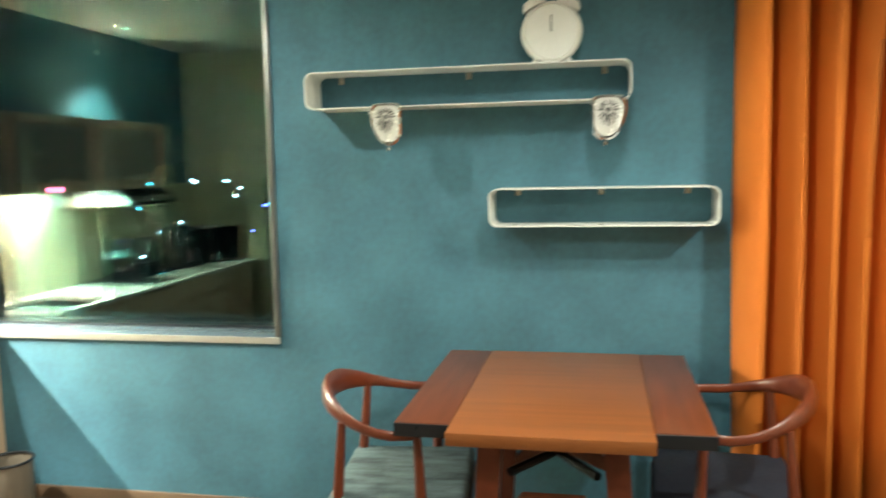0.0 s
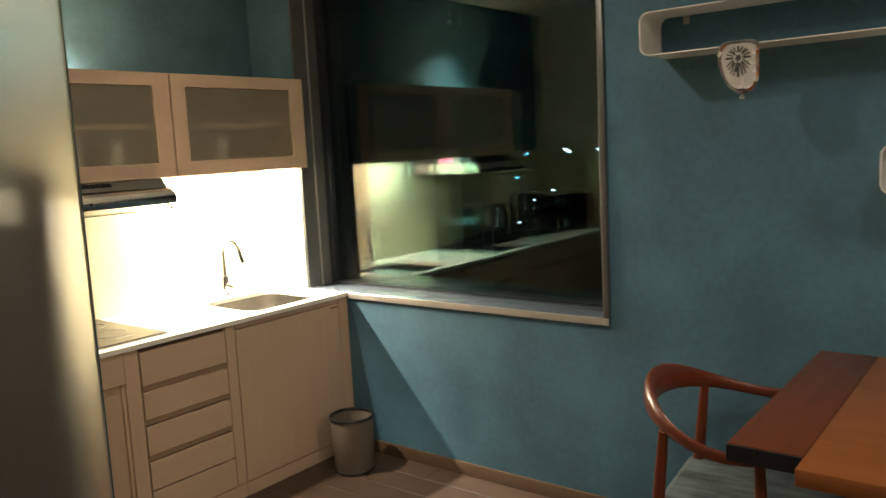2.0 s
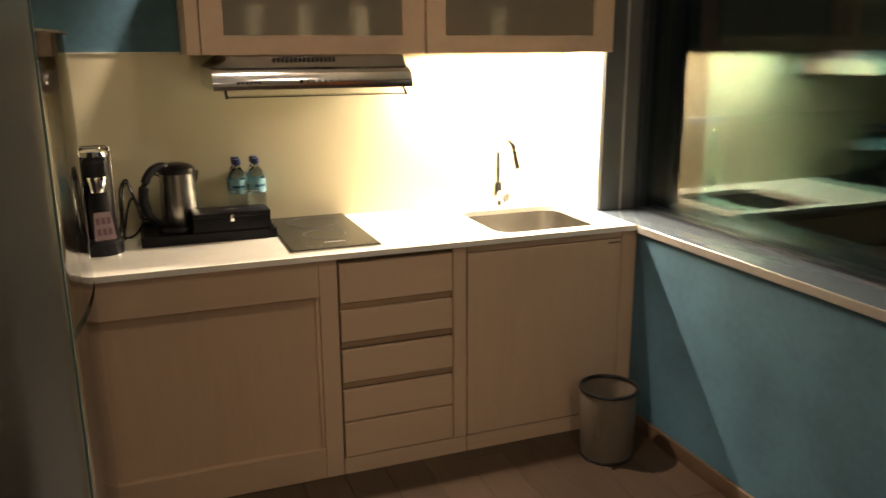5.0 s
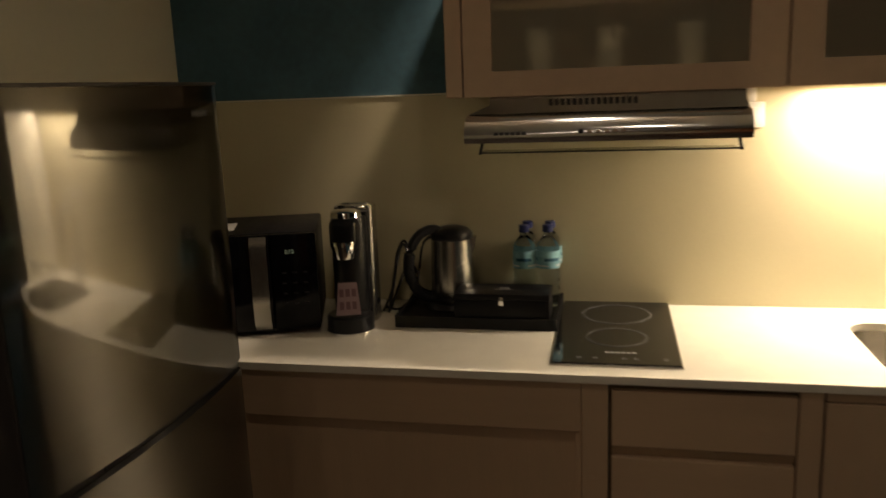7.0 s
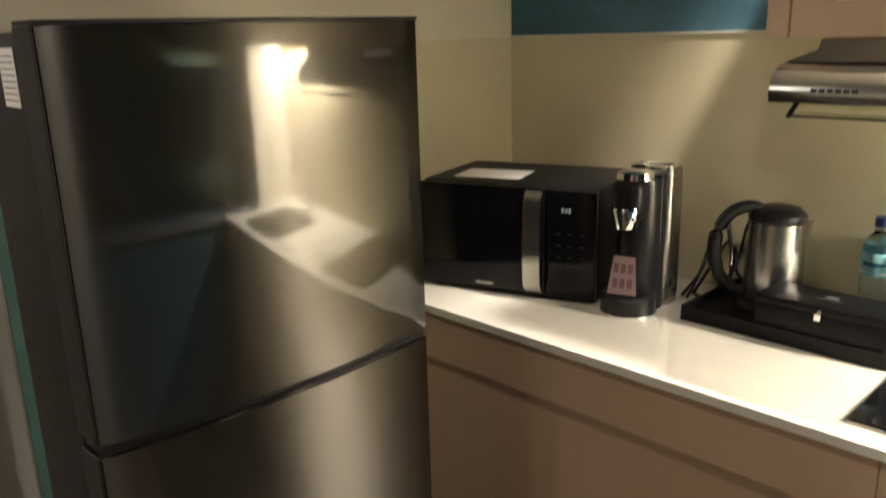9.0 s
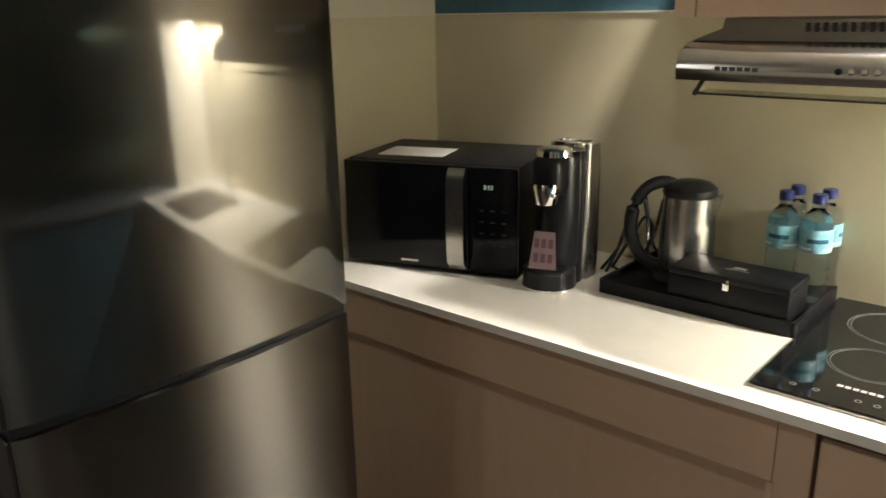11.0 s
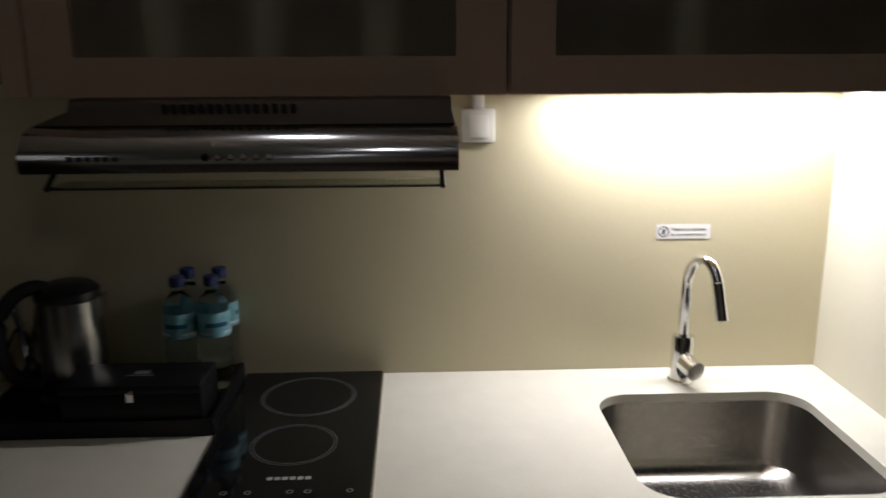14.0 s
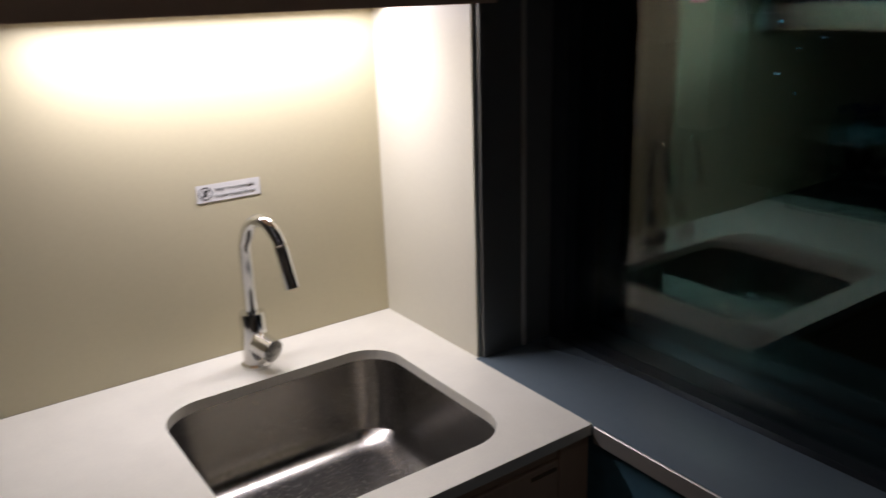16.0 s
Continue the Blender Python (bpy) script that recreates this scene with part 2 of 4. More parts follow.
def tube(points, radius, seg=10, closed=False, bm=None, flat=1.0):
    """A round bar along points; radius may be a list; flat squeezes it across."""
    b = bm or bmesh.new()
    pts = [Vector(p) for p in points]
    n, rings = len(pts), []
    up = Vector((0, 0, 1))
    for i, p in enumerate(pts):
        a, c = (pts[(i - 1) % n], pts[(i + 1) % n]) if closed else (pts[max(i - 1, 0)], pts[min(i + 1, n - 1)])
        d = (c - a).normalized()
        side = d.cross(up if abs(d.z) < 0.95 else Vector((0, 1, 0))).normalized()
        over = side.cross(d)
        r = radius[i] if isinstance(radius, (list, tuple)) else radius
        rings.append([b.verts.new(p + side * math.cos(2 * math.pi * k / seg) * r * flat + over * math.sin(2 * math.pi * k / seg) * r) for k in range(seg)])
    pairs = list(zip(rings, rings[1:])) + ([(rings[-1], rings[0])] if closed else [])
    for p, q in pairs:
        for k in range(seg):
            b.faces.new((p[k], p[(k + 1) % seg], q[(k + 1) % seg], q[k]))
    if not closed:
        b.faces.new(rings[0]), b.faces.new(rings[-1])
    bmesh.ops.recalc_face_normals(b, faces=b.faces)
    return b


def sweep(outline, a, c, axis="x", bm=None):
    """A flat outline drawn out from a to c along an axis. For x the outline is (y, z), for y (x, z), for z (x, y)."""
    b = bm or bmesh.new()
    make = {"x": lambda t, p: (t, p[0], p[1]), "y": lambda t, p: (p[0], t, p[1]), "z": lambda t, p: (p[0], p[1], t)}[axis]
    lo, hi = [b.verts.new(make(a, p)) for p in outline], [b.verts.new(make(c, p)) for p in outline]
    b.faces.new(lo), b.faces.new(hi)
    for i in range(len(outline)):
        j = (i + 1) % len(outline)
        b.faces.new((lo[i], lo[j], hi[j], hi[i]))
    bmesh.ops.recalc_face_normals(b, faces=b.faces)
    return b


def rounded(x0, x1, y0, y1, r, seg=8):
    pts = []
    for cx, cy, a in ((x1 - r, y1 - r, 0), (x0 + r, y1 - r, 90), (x0 + r, y0 + r, 180), (x1 - r, y0 + r, 270)):
        for i in range(seg + 1):
            t = radians(a + 90 * i / seg)
            pts.append((cx + r * math.cos(t), cy + r * math.sin(t)))
    return pts


def ring_plate(outer, inner, a, c, axis="z"):
    """A plate from a to c with a hole; outer and inner have the same number of points."""
    b = bmesh.new()
    make = {"x": lambda t, p: (t, p[0], p[1]), "z": lambda t, p: (p[0], p[1], t)}[axis]
    v = [[b.verts.new(make(t, p)) for p in line] for t in (a, c) for line in (outer, inner)]
    n = len(outer)
    for i in range(n):
        j = (i + 1) % n
        for p, q in ((0, 1), (2, 3), (0, 2), (1, 3)):
            b.faces.new((v[p][i], v[p][j], v[q][j], v[q][i]))
    bmesh.ops.recalc_face_normals(b, faces=b.faces)
    return b


def smooth(me, angle=35):
    for p in me.polygons:
        p.use_smooth = True
    me.set_sharp_from_angle(angle=radians(angle))


def part(name, bm, mat, parent=None, label="", m=None):
    me = bpy.data.meshes.new(name)
    bm.to_mesh(me)
    bm.free()
    smooth(me)
    me.materials.append(mat)
    ob = new(name, me)
    ob.parent = parent
    if m is not None:
        ob.matrix_basis = m
    if label:
        tagged(ob, label)
    return ob


def thing(name, label, category, m=None, group=""):
    ob = new(name)
    ob.empty_display_size = 0.05
    ob.matrix_basis = m if m is not None else Matrix()
    return tagged(ob, label, category, group)


def setting(name, bm, mat, label, category):
    return tagged(part(name, bm, mat), label, category, kind="structure")


def text(name, body, size, mat, parent, m, label=""):
    cu = bpy.data.curves.new(name, "FONT")
    cu.body, cu.size, cu.extrude, cu.align_x = body, size, 0.0004, "LEFT"
    tmp = bpy.data.objects.new(name, cu)
    scene.collection.objects.link(tmp)
    me = bpy.data.meshes.new_from_object(tmp.evaluated_get(bpy.context.evaluated_depsgraph_get()))
    bpy.data.objects.remove(tmp)
    me.materials.clear()
    me.materials.append(mat)
    ob = new(name, me)
    ob.parent, ob.matrix_basis = parent, m
    return tagged(ob, label) if label else ob


# ---- structure ----
C = 0.832      # worktop
LEFT = -2.60   # kitchen's left wall
WY0, WY1, WZ0, WZ1 = -2.10, -0.33, C, 2.56  # window opening
GX = 0.21      # window pane
FAR, BACK = -5.9, -6.2

sub = setting("floor", box(FAR - 0.1, 0.4, BACK - 0.1, 0.15, -0.12, -0.012), GAP, "brown oak plank floor", "floor")
setting("ceiling", box(FAR - 0.1, 0.4, BACK - 0.1, 0.15, CEIL, CEIL + 0.1), CEILING, "white painted flat ceiling", "ceiling")
setting("wall_north", box(LEFT - 0.1, 0.4, 0.0, 0.15, -0.012, CEIL), TEAL, "teal plaster wall behind the kitchen", "wall")
b = box(0.0, 0.38, WY1, -0.0, -0.012, CEIL)
box(0.0, 0.38, BACK, WY0, -0.012, CEIL, bm=b)
box(0.0, 0.38, WY0, WY1, -0.012, WZ0 - 0.03, bm=b)
box(0.0, 0.38, WY0, WY1, WZ1, CEIL, bm=b)
setting("wall_east", b, TEAL, "teal plaster wall with a large window", "wall")
setting("wall_west_kitchen", box(LEFT - 0.1, LEFT, -1.70, 0.0, -0.012, CEIL), CREAM, "cream painted wall beside the fridge", "wall")
setting("wall_west", box(FAR - 0.1, FAR, BACK, -1.6, -0.012, CEIL), CREAM, "cream painted wall", "wall")
setting("wall_south", box(FAR, 0.0, BACK - 0.1, BACK, -0.012, CEIL), CREAM, "cream painted wall", "wall")
setting("wall_middle", box(FAR, LEFT - 0.1, -1.70, -1.6, -0.012, CEIL), CREAM, "cream painted wall", "wall")
screen = setting("partition", box(LEFT, -1.924, -1.70, -1.688, -0.012, CEIL), SCREEN, "frosted glass partition screen beside the fridge", "partition")
screen.visible_shadow = False
part("polished_edge", box(-1.9238, -1.92, -1.70, -1.688, -0.012, CEIL), SCREDGE, screen, "green polished glass edge")
setting("backsplash", box(LEFT + 0.006, -0.004, -0.006, -0.0005, C, 1.488), SPLASH, "yellowish cream backsplash panel", "backsplash")
setting("backsplash_trim", box(LEFT + 0.006, -1.614, -0.010, -0.0005, 1.4885, 1.4935), RETURN, "pale edge strip on top of the backsplash", "trim")
setting("backsplash_side", box(LEFT + 0.0005, LEFT + 0.006, -1.0, -0.0065, C, 1.488), SPLASH, "yellowish cream side backsplash", "backsplash")
setting("backsplash_return", box(-0.006, -0.0005, -0.33, -0.0065, C, 1.50), RETURN, "cream panel beside the sink", "backsplash")
setting("baseboard", box(-0.015, -0.0005, BACK, -0.66, -0.011, 0.062, 0.003), SKIRT, "brown wooden skirting board", "baseboard")

# window
win = tagged(thing("window_1", "large fixed window in a grey metal frame", "window"), kind="structure")
part("window_sill", box(-0.012, GX - 0.04, WY0 + 0.002, WY1 - 0.002, C - 0.029, C + 0.001, 0.002), SILL, win, "grey sill board")
part("jamb", box(0.002, GX - 0.04, WY1 - 0.012, WY1 - 0.001, C + 0.002, WZ1 - 0.002), ALU, win, "grey metal jamb lining")
part("jamb", box(0.002, GX - 0.04, WY0 + 0.001, WY0 + 0.012, C + 0.002, WZ1 - 0.002), ALU, win)
part("jamb_bead", box(0.095, 0.103, WY1 - 0.017, WY1 - 0.0125, C + 0.002, WZ1 - 0.002), SILVER, win, "pale bead along the jamb")
part("trim", box(-0.016, -0.0122, WY0 - 0.012, WY1 - 0.316, C - 0.03, C + 0.0, 0.001, 1), SILVER, win, "silver edge trim")
part("trim", box(-0.014, -0.0005, WY0 - 0.014, WY0 + 0.014, C + 0.002, WZ1, 0.003), ALU, win)
fr = box(GX - 0.04, GX + 0.065, WY1 - 0.052, WY1 - 0.001, C, WZ1 - 0.001)
box(GX - 0.04, GX + 0.065, WY0 + 0.001, WY0 + 0.05, C, WZ1 - 0.001, bm=fr)
box(GX - 0.04, GX + 0.065, WY0 + 0.05, WY1 - 0.052, C, C + 0.012, bm=fr)
box(GX - 0.04, GX + 0.065, WY0 + 0.05, WY1 - 0.052, WZ1 - 0.05, WZ1 - 0.001, bm=fr)
part("window_frame", fr, DARKFR, win, "dark window frame")
for px, pane_glass in ((GX - 0.012, GLASS), (GX + 0.048, COATED)):
    part("pane", box(px, px + 0.006, WY0 + 0.045, WY1 - 0.047, C + 0.011, WZ1 - 0.045), pane_glass, win).visible_shadow = False

# floor planks
plank_me = box(-0.0745, 0.0745, -0.5995, 0.5995, -0.0115, 0.0, 0.0015, 1)
pm = bpy.data.meshes.new("plank")
plank_me.to_mesh(pm), plank_me.free()
pm.materials.append(PLANK)
far_planks = bmesh.new()
for i in range(39):
    px = -0.075 - 0.15 * i
    shift = (i * 0.43) % 1.2
    for j in range(7):
        py = -0.6 - 1.2 * j + shift
        lo, hi = max(py - 0.5995, BACK + 0.001), min(py + 0.5995, -0.001)
        if hi - lo < 0.05 or (px < LEFT - 0.1 and lo > -1.7):
            continue
        if px < LEFT - 0.1:
            hi = min(hi, -1.701)
        if px > -2.7 and py > -4.5:
            if hi - lo > 1.198:
                ob = new("plank", pm)
                ob.location, ob.parent = (px, py, 0), sub
            else:
                part("plank", box(px - 0.0745, px + 0.0745, lo, hi, -0.0115, 0.0, 0.0015, 1), PLANK, sub)
        else:
            box(px - 0.0745, px + 0.0745, lo, hi, -0.0115, 0.0, bm=far_planks)
tagged(part("far_planks", far_planks, PLANK, sub), kind="stuff")

# ---- kitchen: lower units ----
F = -0.625  # front of the units


def panel(name, x0, x1, z0, z1, parent, mat=OAK, proud=0.0, label=""):
    return part(name, box(x0, x1, F - proud, F - proud + 0.019, z0, z1, 0.0015, 1), mat, parent, label)


unit = thing("knee_panel_unit", "pale oak worktop support with a recessed panel", "cabinet")
part("apron", box(LEFT + 0.001, -1.262, F, F + 0.02, 0.682, 0.811, 0.0015, 1), OAKH, unit)
part("panel", box(LEFT + 0.001, -1.262, F + 0.022, F + 0.04, 0.118, 0.681), OAK, unit)
part("stile", box(-1.261, -1.198, F, F + 0.04, 0.001, 0.811, 0.0015, 1), OAK, unit)
part("moulding", box(-1.276, -1.2615, F + 0.008, F + 0.022, 0.118, 0.68, 0.003), OAK, unit)
part("bottom_rail", box(LEFT + 0.001, -1.262, F, F + 0.04, 0.001, 0.117, 0.0015, 1), OAKH, unit)

unit = thing("drawer_unit", "pale oak unit of five drawers with finger grooves", "cabinet")
part("body", box(-1.196, -0.722, F + 0.022, -0.02, 0.001, 0.81), GAP, unit)
part("plinth", box(-1.196, -0.722, F + 0.001, F + 0.021, 0.001, 0.064), OAKH, unit)
part("stile", box(-0.772, -0.722, F, F + 0.021, 0.066, 0.808, 0.0015, 1), OAK, unit)
for z0, z1 in ((0.650, 0.792), (0.508, 0.622), (0.356, 0.476), (0.207, 0.325), (0.068, 0.200)):
    d = part("drawer", box(-1.190, -0.776, F, F + 0.019, z0, z1, 0.002, 1), OAKH, unit)
    if z0 > 0.3 or z0 > 0.64:
        part("finger_groove", sweep([(F + 0.004, z0 - 0.002), (F + 0.019, z0 - 0.002), (F + 0.019, z0 - 0.026), (F + 0.016, z0 - 0.026)], -1.19, -0.776), OAKSHADE, d)

unit = thing("sink_unit", "pale oak sink unit with a plain door", "cabinet")
part("body", sweep([(-0.025, 0.001), (F + 0.022, 0.001), (F + 0.022, 0.55), (-0.025, 0.55)], -0.719, -0.003), GAP, unit)
part("plinth", box(-0.719, -0.003, F + 0.001, F + 0.021, 0.001, 0.064), OAKH, unit)
door = panel("door", -0.716, -0.070, 0.068, 0.782, unit)
part("top_rail", box(-0.716, -0.070, F + 0.004, F + 0.021, 0.786, 0.81), OAKH, unit)
part("finger_pull", box(-0.13, -0.076, F - 0.0015, F - 0.0002, 0.765, 0.772), GAP, door)
part("stile", box(-0.067, -0.003, F, F + 0.021, 0.066, 0.808, 0.0015, 1), OAK, unit)

# worktop with the sink's opening
SX0, SX1, SY0, SY1 = -0.567, -0.118, -0.575, -0.155
hole = rounded(SX0, SX1, SY0, SY1, 0.075)
edge = []
for hx, hy in hole:
    dx, dy = hx - (SX0 + SX1) / 2, hy - (SY0 + SY1) / 2
    k = min(0.2320 / abs(dx) if abs(dx) > 1e-6 else 99, 0.2200 / abs(dy) if abs(dy) > 1e-6 else 99)
    edge.append(((SX0 + SX1) / 2 + dx * k, (SY0 + SY1) / 2 + dy * k))
for c in range(4):
    edge[c * 9 + 4] = ((SX0 + SX1) / 2 + (0.232, -0.232, -0.232, 0.232)[c], (SY0 + SY1) / 2 + (0.22, 0.22, -0.22, -0.22)[c])
ex0, ex1 = (SX0 + SX1) / 2 - 0.232, (SX0 + SX1) / 2 + 0.232
ey0, ey1 = (SY0 + SY1) / 2 - 0.22, (SY0 + SY1) / 2 + 0.22
top = thing("worktop", "cream quartz worktop with an undermounted sink cutout", "worktop")
w = ring_plate(edge, hole, C - 0.02, C)
box(LEFT + 0.007, ex0, -0.638, -0.007, C - 0.02, C, bm=w)
box(ex1, -0.0005, -0.638, -0.007, C - 0.02, C, bm=w)
box(ex0, ex1, -0.638, ey0, C - 0.02, C, bm=w)
box(ex0, ex1, ey1, -0.007, C - 0.02, C, bm=w)
bmesh.ops.remove_doubles(w, verts=w.verts, dist=0.0003)
part("slab", w, QUARTZ, top)

sink = thing("sink", "brushed steel undermounted sink with a rounded bowl", "sink", pose((SX0 + SX1) / 2, (SY0 + SY1) / 2, C - 0.02))
b = bmesh.new()
loops = []
hx, hy = (SX1 - SX0) / 2 + 0.004, (SY1 - SY0) / 2 + 0.004
for grow, dz, r in ((0.012, 0.0, 0.085), (0.0, 0.0, 0.078), (0.0, -0.03, 0.078), (-0.006, -0.12, 0.076), (-0.012, -0.15, 0.07), (-0.03, -0.168, 0.06), (-0.06, -0.173, 0.05), (-0.15, -0.178, 0.03)):
    loops.append([b.verts.new((x, y, dz - 0.0005)) for x, y in rounded(-hx - grow, hx + grow, -hy - grow, hy + grow, r)])
for p, q in zip(loops, loops[1:]):
    for i in range(len(p)):
        b.faces.new((p[i], p[(i + 1) % len(p)], q[(i + 1) % len(p)], q[i]))
b.faces.new(loops[-1])
bmesh.ops.recalc_face_normals(b, faces=b.faces)
bmesh.ops.reverse_faces(b, faces=b.faces)
part("bowl", b, STEEL, sink)
part("drain", lathe([(0, -0.174), (0.012, -0.1735), (0.03, -0.174), (0.042, -0.1715), (0.045, -0.177)], 24), CHROME, sink, "chrome drain")

tap = thing("tap", "chrome single-lever swan-neck tap behind the sink", "tap", pose(-0.352, -0.088, C))
part("base", lathe([(0.029, 0), (0.029, 0.006), (0.025, 0.01), (0.025, 0.105), (0.023, 0.11), (0.012, 0.112), (0, 0.112)], 28), CHROME, tap)
a = radians(-66)
pts = [(0, 0, 0.105), (0, 0, 0.20)] + [(math.cos(a) * 0.047 * (1 - math.cos(t)), math.sin(a) * 0.047 * (1 - math.cos(t)), 0.218 + 0.075 * math.sin(t)) for t in [radians(8 + i * 12) for i in range(14)]]
sp = tube(pts, [0.0125] * len(pts), 14)
part("spout", sp, CHROME, tap)
e0, e1 = Vector(pts[-2]), Vector(pts[-1])
part("nozzle", tube([e1 - (e1 - e0).normalized() * 0.012, e1 + (e1 - e0).normalized() * 0.065], [0.0131, 0.0136], 14), CHROME, tap)
lever = part("lever", tube([(0, -0.02, 0.055), (0.012, -0.055, 0.045)], 0.022, 20), CHROME, tap)
part("lever_cap", tube([(0.0125, -0.0555, 0.0448), (0.0133, -0.0575, 0.0444)], 0.0215, 20), STEEL, lever)

# hob
hob = thing("hob", "black glass two-zone hob in a steel rim", "hob", pose(-1.181, -0.290, C))
part("rim", box(-0.1585, 0.1585, -0.288, 0.282, 0.0005, 0.005, 0.001, 1), STEEL, hob)
part("glass", box(-0.155, 0.155, -0.284, 0.279, 0.0052, 0.008, 0.001, 1), HOB, hob)


def circle(r, n=48):
    return [(r * math.cos(2 * math.pi * i / n), r * math.sin(2 * math.pi * i / n)) for i in range(n)]


MARK = material("pale_marking", (0.35, 0.35, 0.34), 0.5)
KEYM = material("key_print", (0.018, 0.019, 0.02), 0.4)
RINGM = material("zone_marking", (0.16, 0.16, 0.155), 0.4)
for cy, r in ((0.143, 0.100), (-0.075, 0.081)):
    for rr in (r, r - 0.006):
        part("zone_ring", ring_plate(circle(rr), circle(rr - 0.0011), 0.0081, 0.0086), RINGM, hob, m=pose(0.003, cy, 0))
for i in range(6):
    part("maker_mark", box(-0.026 + i * 0.0132, -0.0160 + i * 0.0132, -0.206, -0.196, 0.0081, 0.0086), MARK, hob)
for kx in (-0.09, -0.05, 0.02, 0.05, 0.12):
    part("touch_key", ring_plate(circle(0.006, 16), circle(0.004, 16), 0.0081, 0.0086), RINGM, hob, m=pose(kx, -0.245, 0))

# ---- upper units ----
U0, U1, UY = 1.482, 1.937, -0.40


def upper(x0, x1, label):
    u = thing("wall_cabinet", label, "cabinet")
    shell = box(x0, x0 + 0.018, UY + 0.021, -0.008, U0, U1)
    box(x1 - 0.018, x1, UY + 0.021, -0.008, U0, U1, bm=shell)
    box(x0 + 0.018, x1 - 0.018, UY + 0.021, -0.008, U0 + 0.018, U0 + 0.034, bm=shell)
    box(x0 + 0.018, x1 - 0.018, UY + 0.021, -0.008, U1 - 0.018, U1, bm=shell)
    box(x0 + 0.018, x1 - 0.018, -0.02, -0.008, U0 + 0.018, U1 - 0.018, bm=shell)
    part("body", shell, OAK, u)
    part("shelf", box(x0 + 0.02, x1 - 0.02, UY + 0.06, -0.022, 1.70, 1.716), OAK, u)
    d = part("door", ring_plate([(x0 + 0.002, U0), (x1 - 0.002, U0), (x1 - 0.002, U1), (x0 + 0.002, U1)],
                                [(x0 + 0.075, U0 + 0.063), (x1 - 0.085, U0 + 0.063), (x1 - 0.085, U1 - 0.057), (x0 + 0.075, U1 - 0.057)], 0, 0.02), OAK, u,
             m=Matrix(((1, 0, 0, 0), (0, 0, -1, UY + 0.02), (0, 1, 0, 0), (0, 0, 0, 1))))
    part("pane", box(x0 + 0.074, x1 - 0.084, 0.006, 0.010, 0, U1 - U0 - 0.118), FROST, d, "frosted glass pane",
         m=Matrix(((1, 0, 0, 0), (0, 0, 1, U0 + 0.062), (0, 1, 0, 0), (0, 0, 0, 1)))).visible_shadow = False
    part("hinge", lathe([(0, 0.012), (0.016, 0.01), (0.018, 0)], 18), PLATE, u, "white hinge cup", m=pose(x0 + 0.30, UY + 0.034, U1 - 0.066, 90))
    return u


upper(-1.567, -0.790, "pale oak wall cabinet with a frosted glass door above the hood")
upper(-0.786, -0.004, "pale oak wall cabinet with a frosted glass door above the sink")
part("wall_cabinet_filler", box(-1.612, -1.569, UY, -0.008, U0, U1, 0.0015, 1), OAK)
tagged(bpy.data.objects["wall_cabinet_filler"], "pale oak end panel of the wall cabinets", "panel")
for gx in (-1.38, -1.2, -1.0, -0.45):
    g = part("drinking_glass", lathe([(0.028, 0), (0.036, 0.13), (0.033, 0.13), (0.026, 0.006), (0, 0.006)], 20), PAPER, m=pose(gx, -0.28, U0 + 0.0345))
    tagged(g, "pale cup behind the frosted cabinet door", "cup", "cups in the cabinet")

lamp = thing("under_cabinet_light", "slim lit strip under the wall cabinet", "light")
part("housing", box(-0.655, -0.015, -0.115, -0.045, 1.490, 1.4995, 0.002), PLATE, lamp)
part("diffuser", box(-0.645, -0.025, -0.105, -0.055, 1.486, 1.4898), LAMPW, lamp, "glowing diffuser")

hood = thing("extractor_hood", "brushed steel slimline extractor hood under the cabinet", "hood")
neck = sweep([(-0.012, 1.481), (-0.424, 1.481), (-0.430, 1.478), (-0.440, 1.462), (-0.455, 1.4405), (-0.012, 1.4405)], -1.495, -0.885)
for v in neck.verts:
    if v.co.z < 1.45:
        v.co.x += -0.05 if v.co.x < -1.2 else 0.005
part("neck", neck, HOODSHADE, hood, "sloping upper part")
front = [(-0.442 - 0.071 * math.cos(radians(q)), 1.388 + 0.052 * math.sin(radians(q))) for q in range(84, -19, -6)]
part("fascia", sweep([(-0.012, 1.440)] + front + [(-0.49, 1.3712), (-0.012, 1.3712)], -1.548, -0.877), HOODS, hood)
for i in range(15):
    gx = -1.345 + i * 0.0145
    part("grille_slot", box(gx, gx + 0.0085, -0.4440, -0.428, 1.4575, 1.4725), BLACK, hood, m=None)
for i in range(6):
    part("button", lathe([(0, 0.007), (0.0055, 0.006), (0.0062, 0)], 14), CHROME if i else BLACK, hood, m=pose(-1.265 + i * 0.0195, -0.5105, 1.396, 90))
for i in range(6):
    part("maker_mark", box(-1.474 + i * 0.0135, -1.4635 + i * 0.0135, -0.5128, -0.5090, 1.389, 1.398), INK, hood)
for hx in (-1.508, -0.902):
    part("bracket", tube([(hx, -0.475, 1.3735), (hx, -0.514, 1.348)], 0.0045, 8), SATIN, hood)
part("visor", box(-1.505, -0.905, -0.512, -0.45, 1.3485, 1.352), VISOR, hood, "clear glass visor")
part("visor_edge", tube([(-1.51, -0.514, 1.349), (-0.90, -0.514, 1.349)], 0.0018, 8), SATIN, hood)

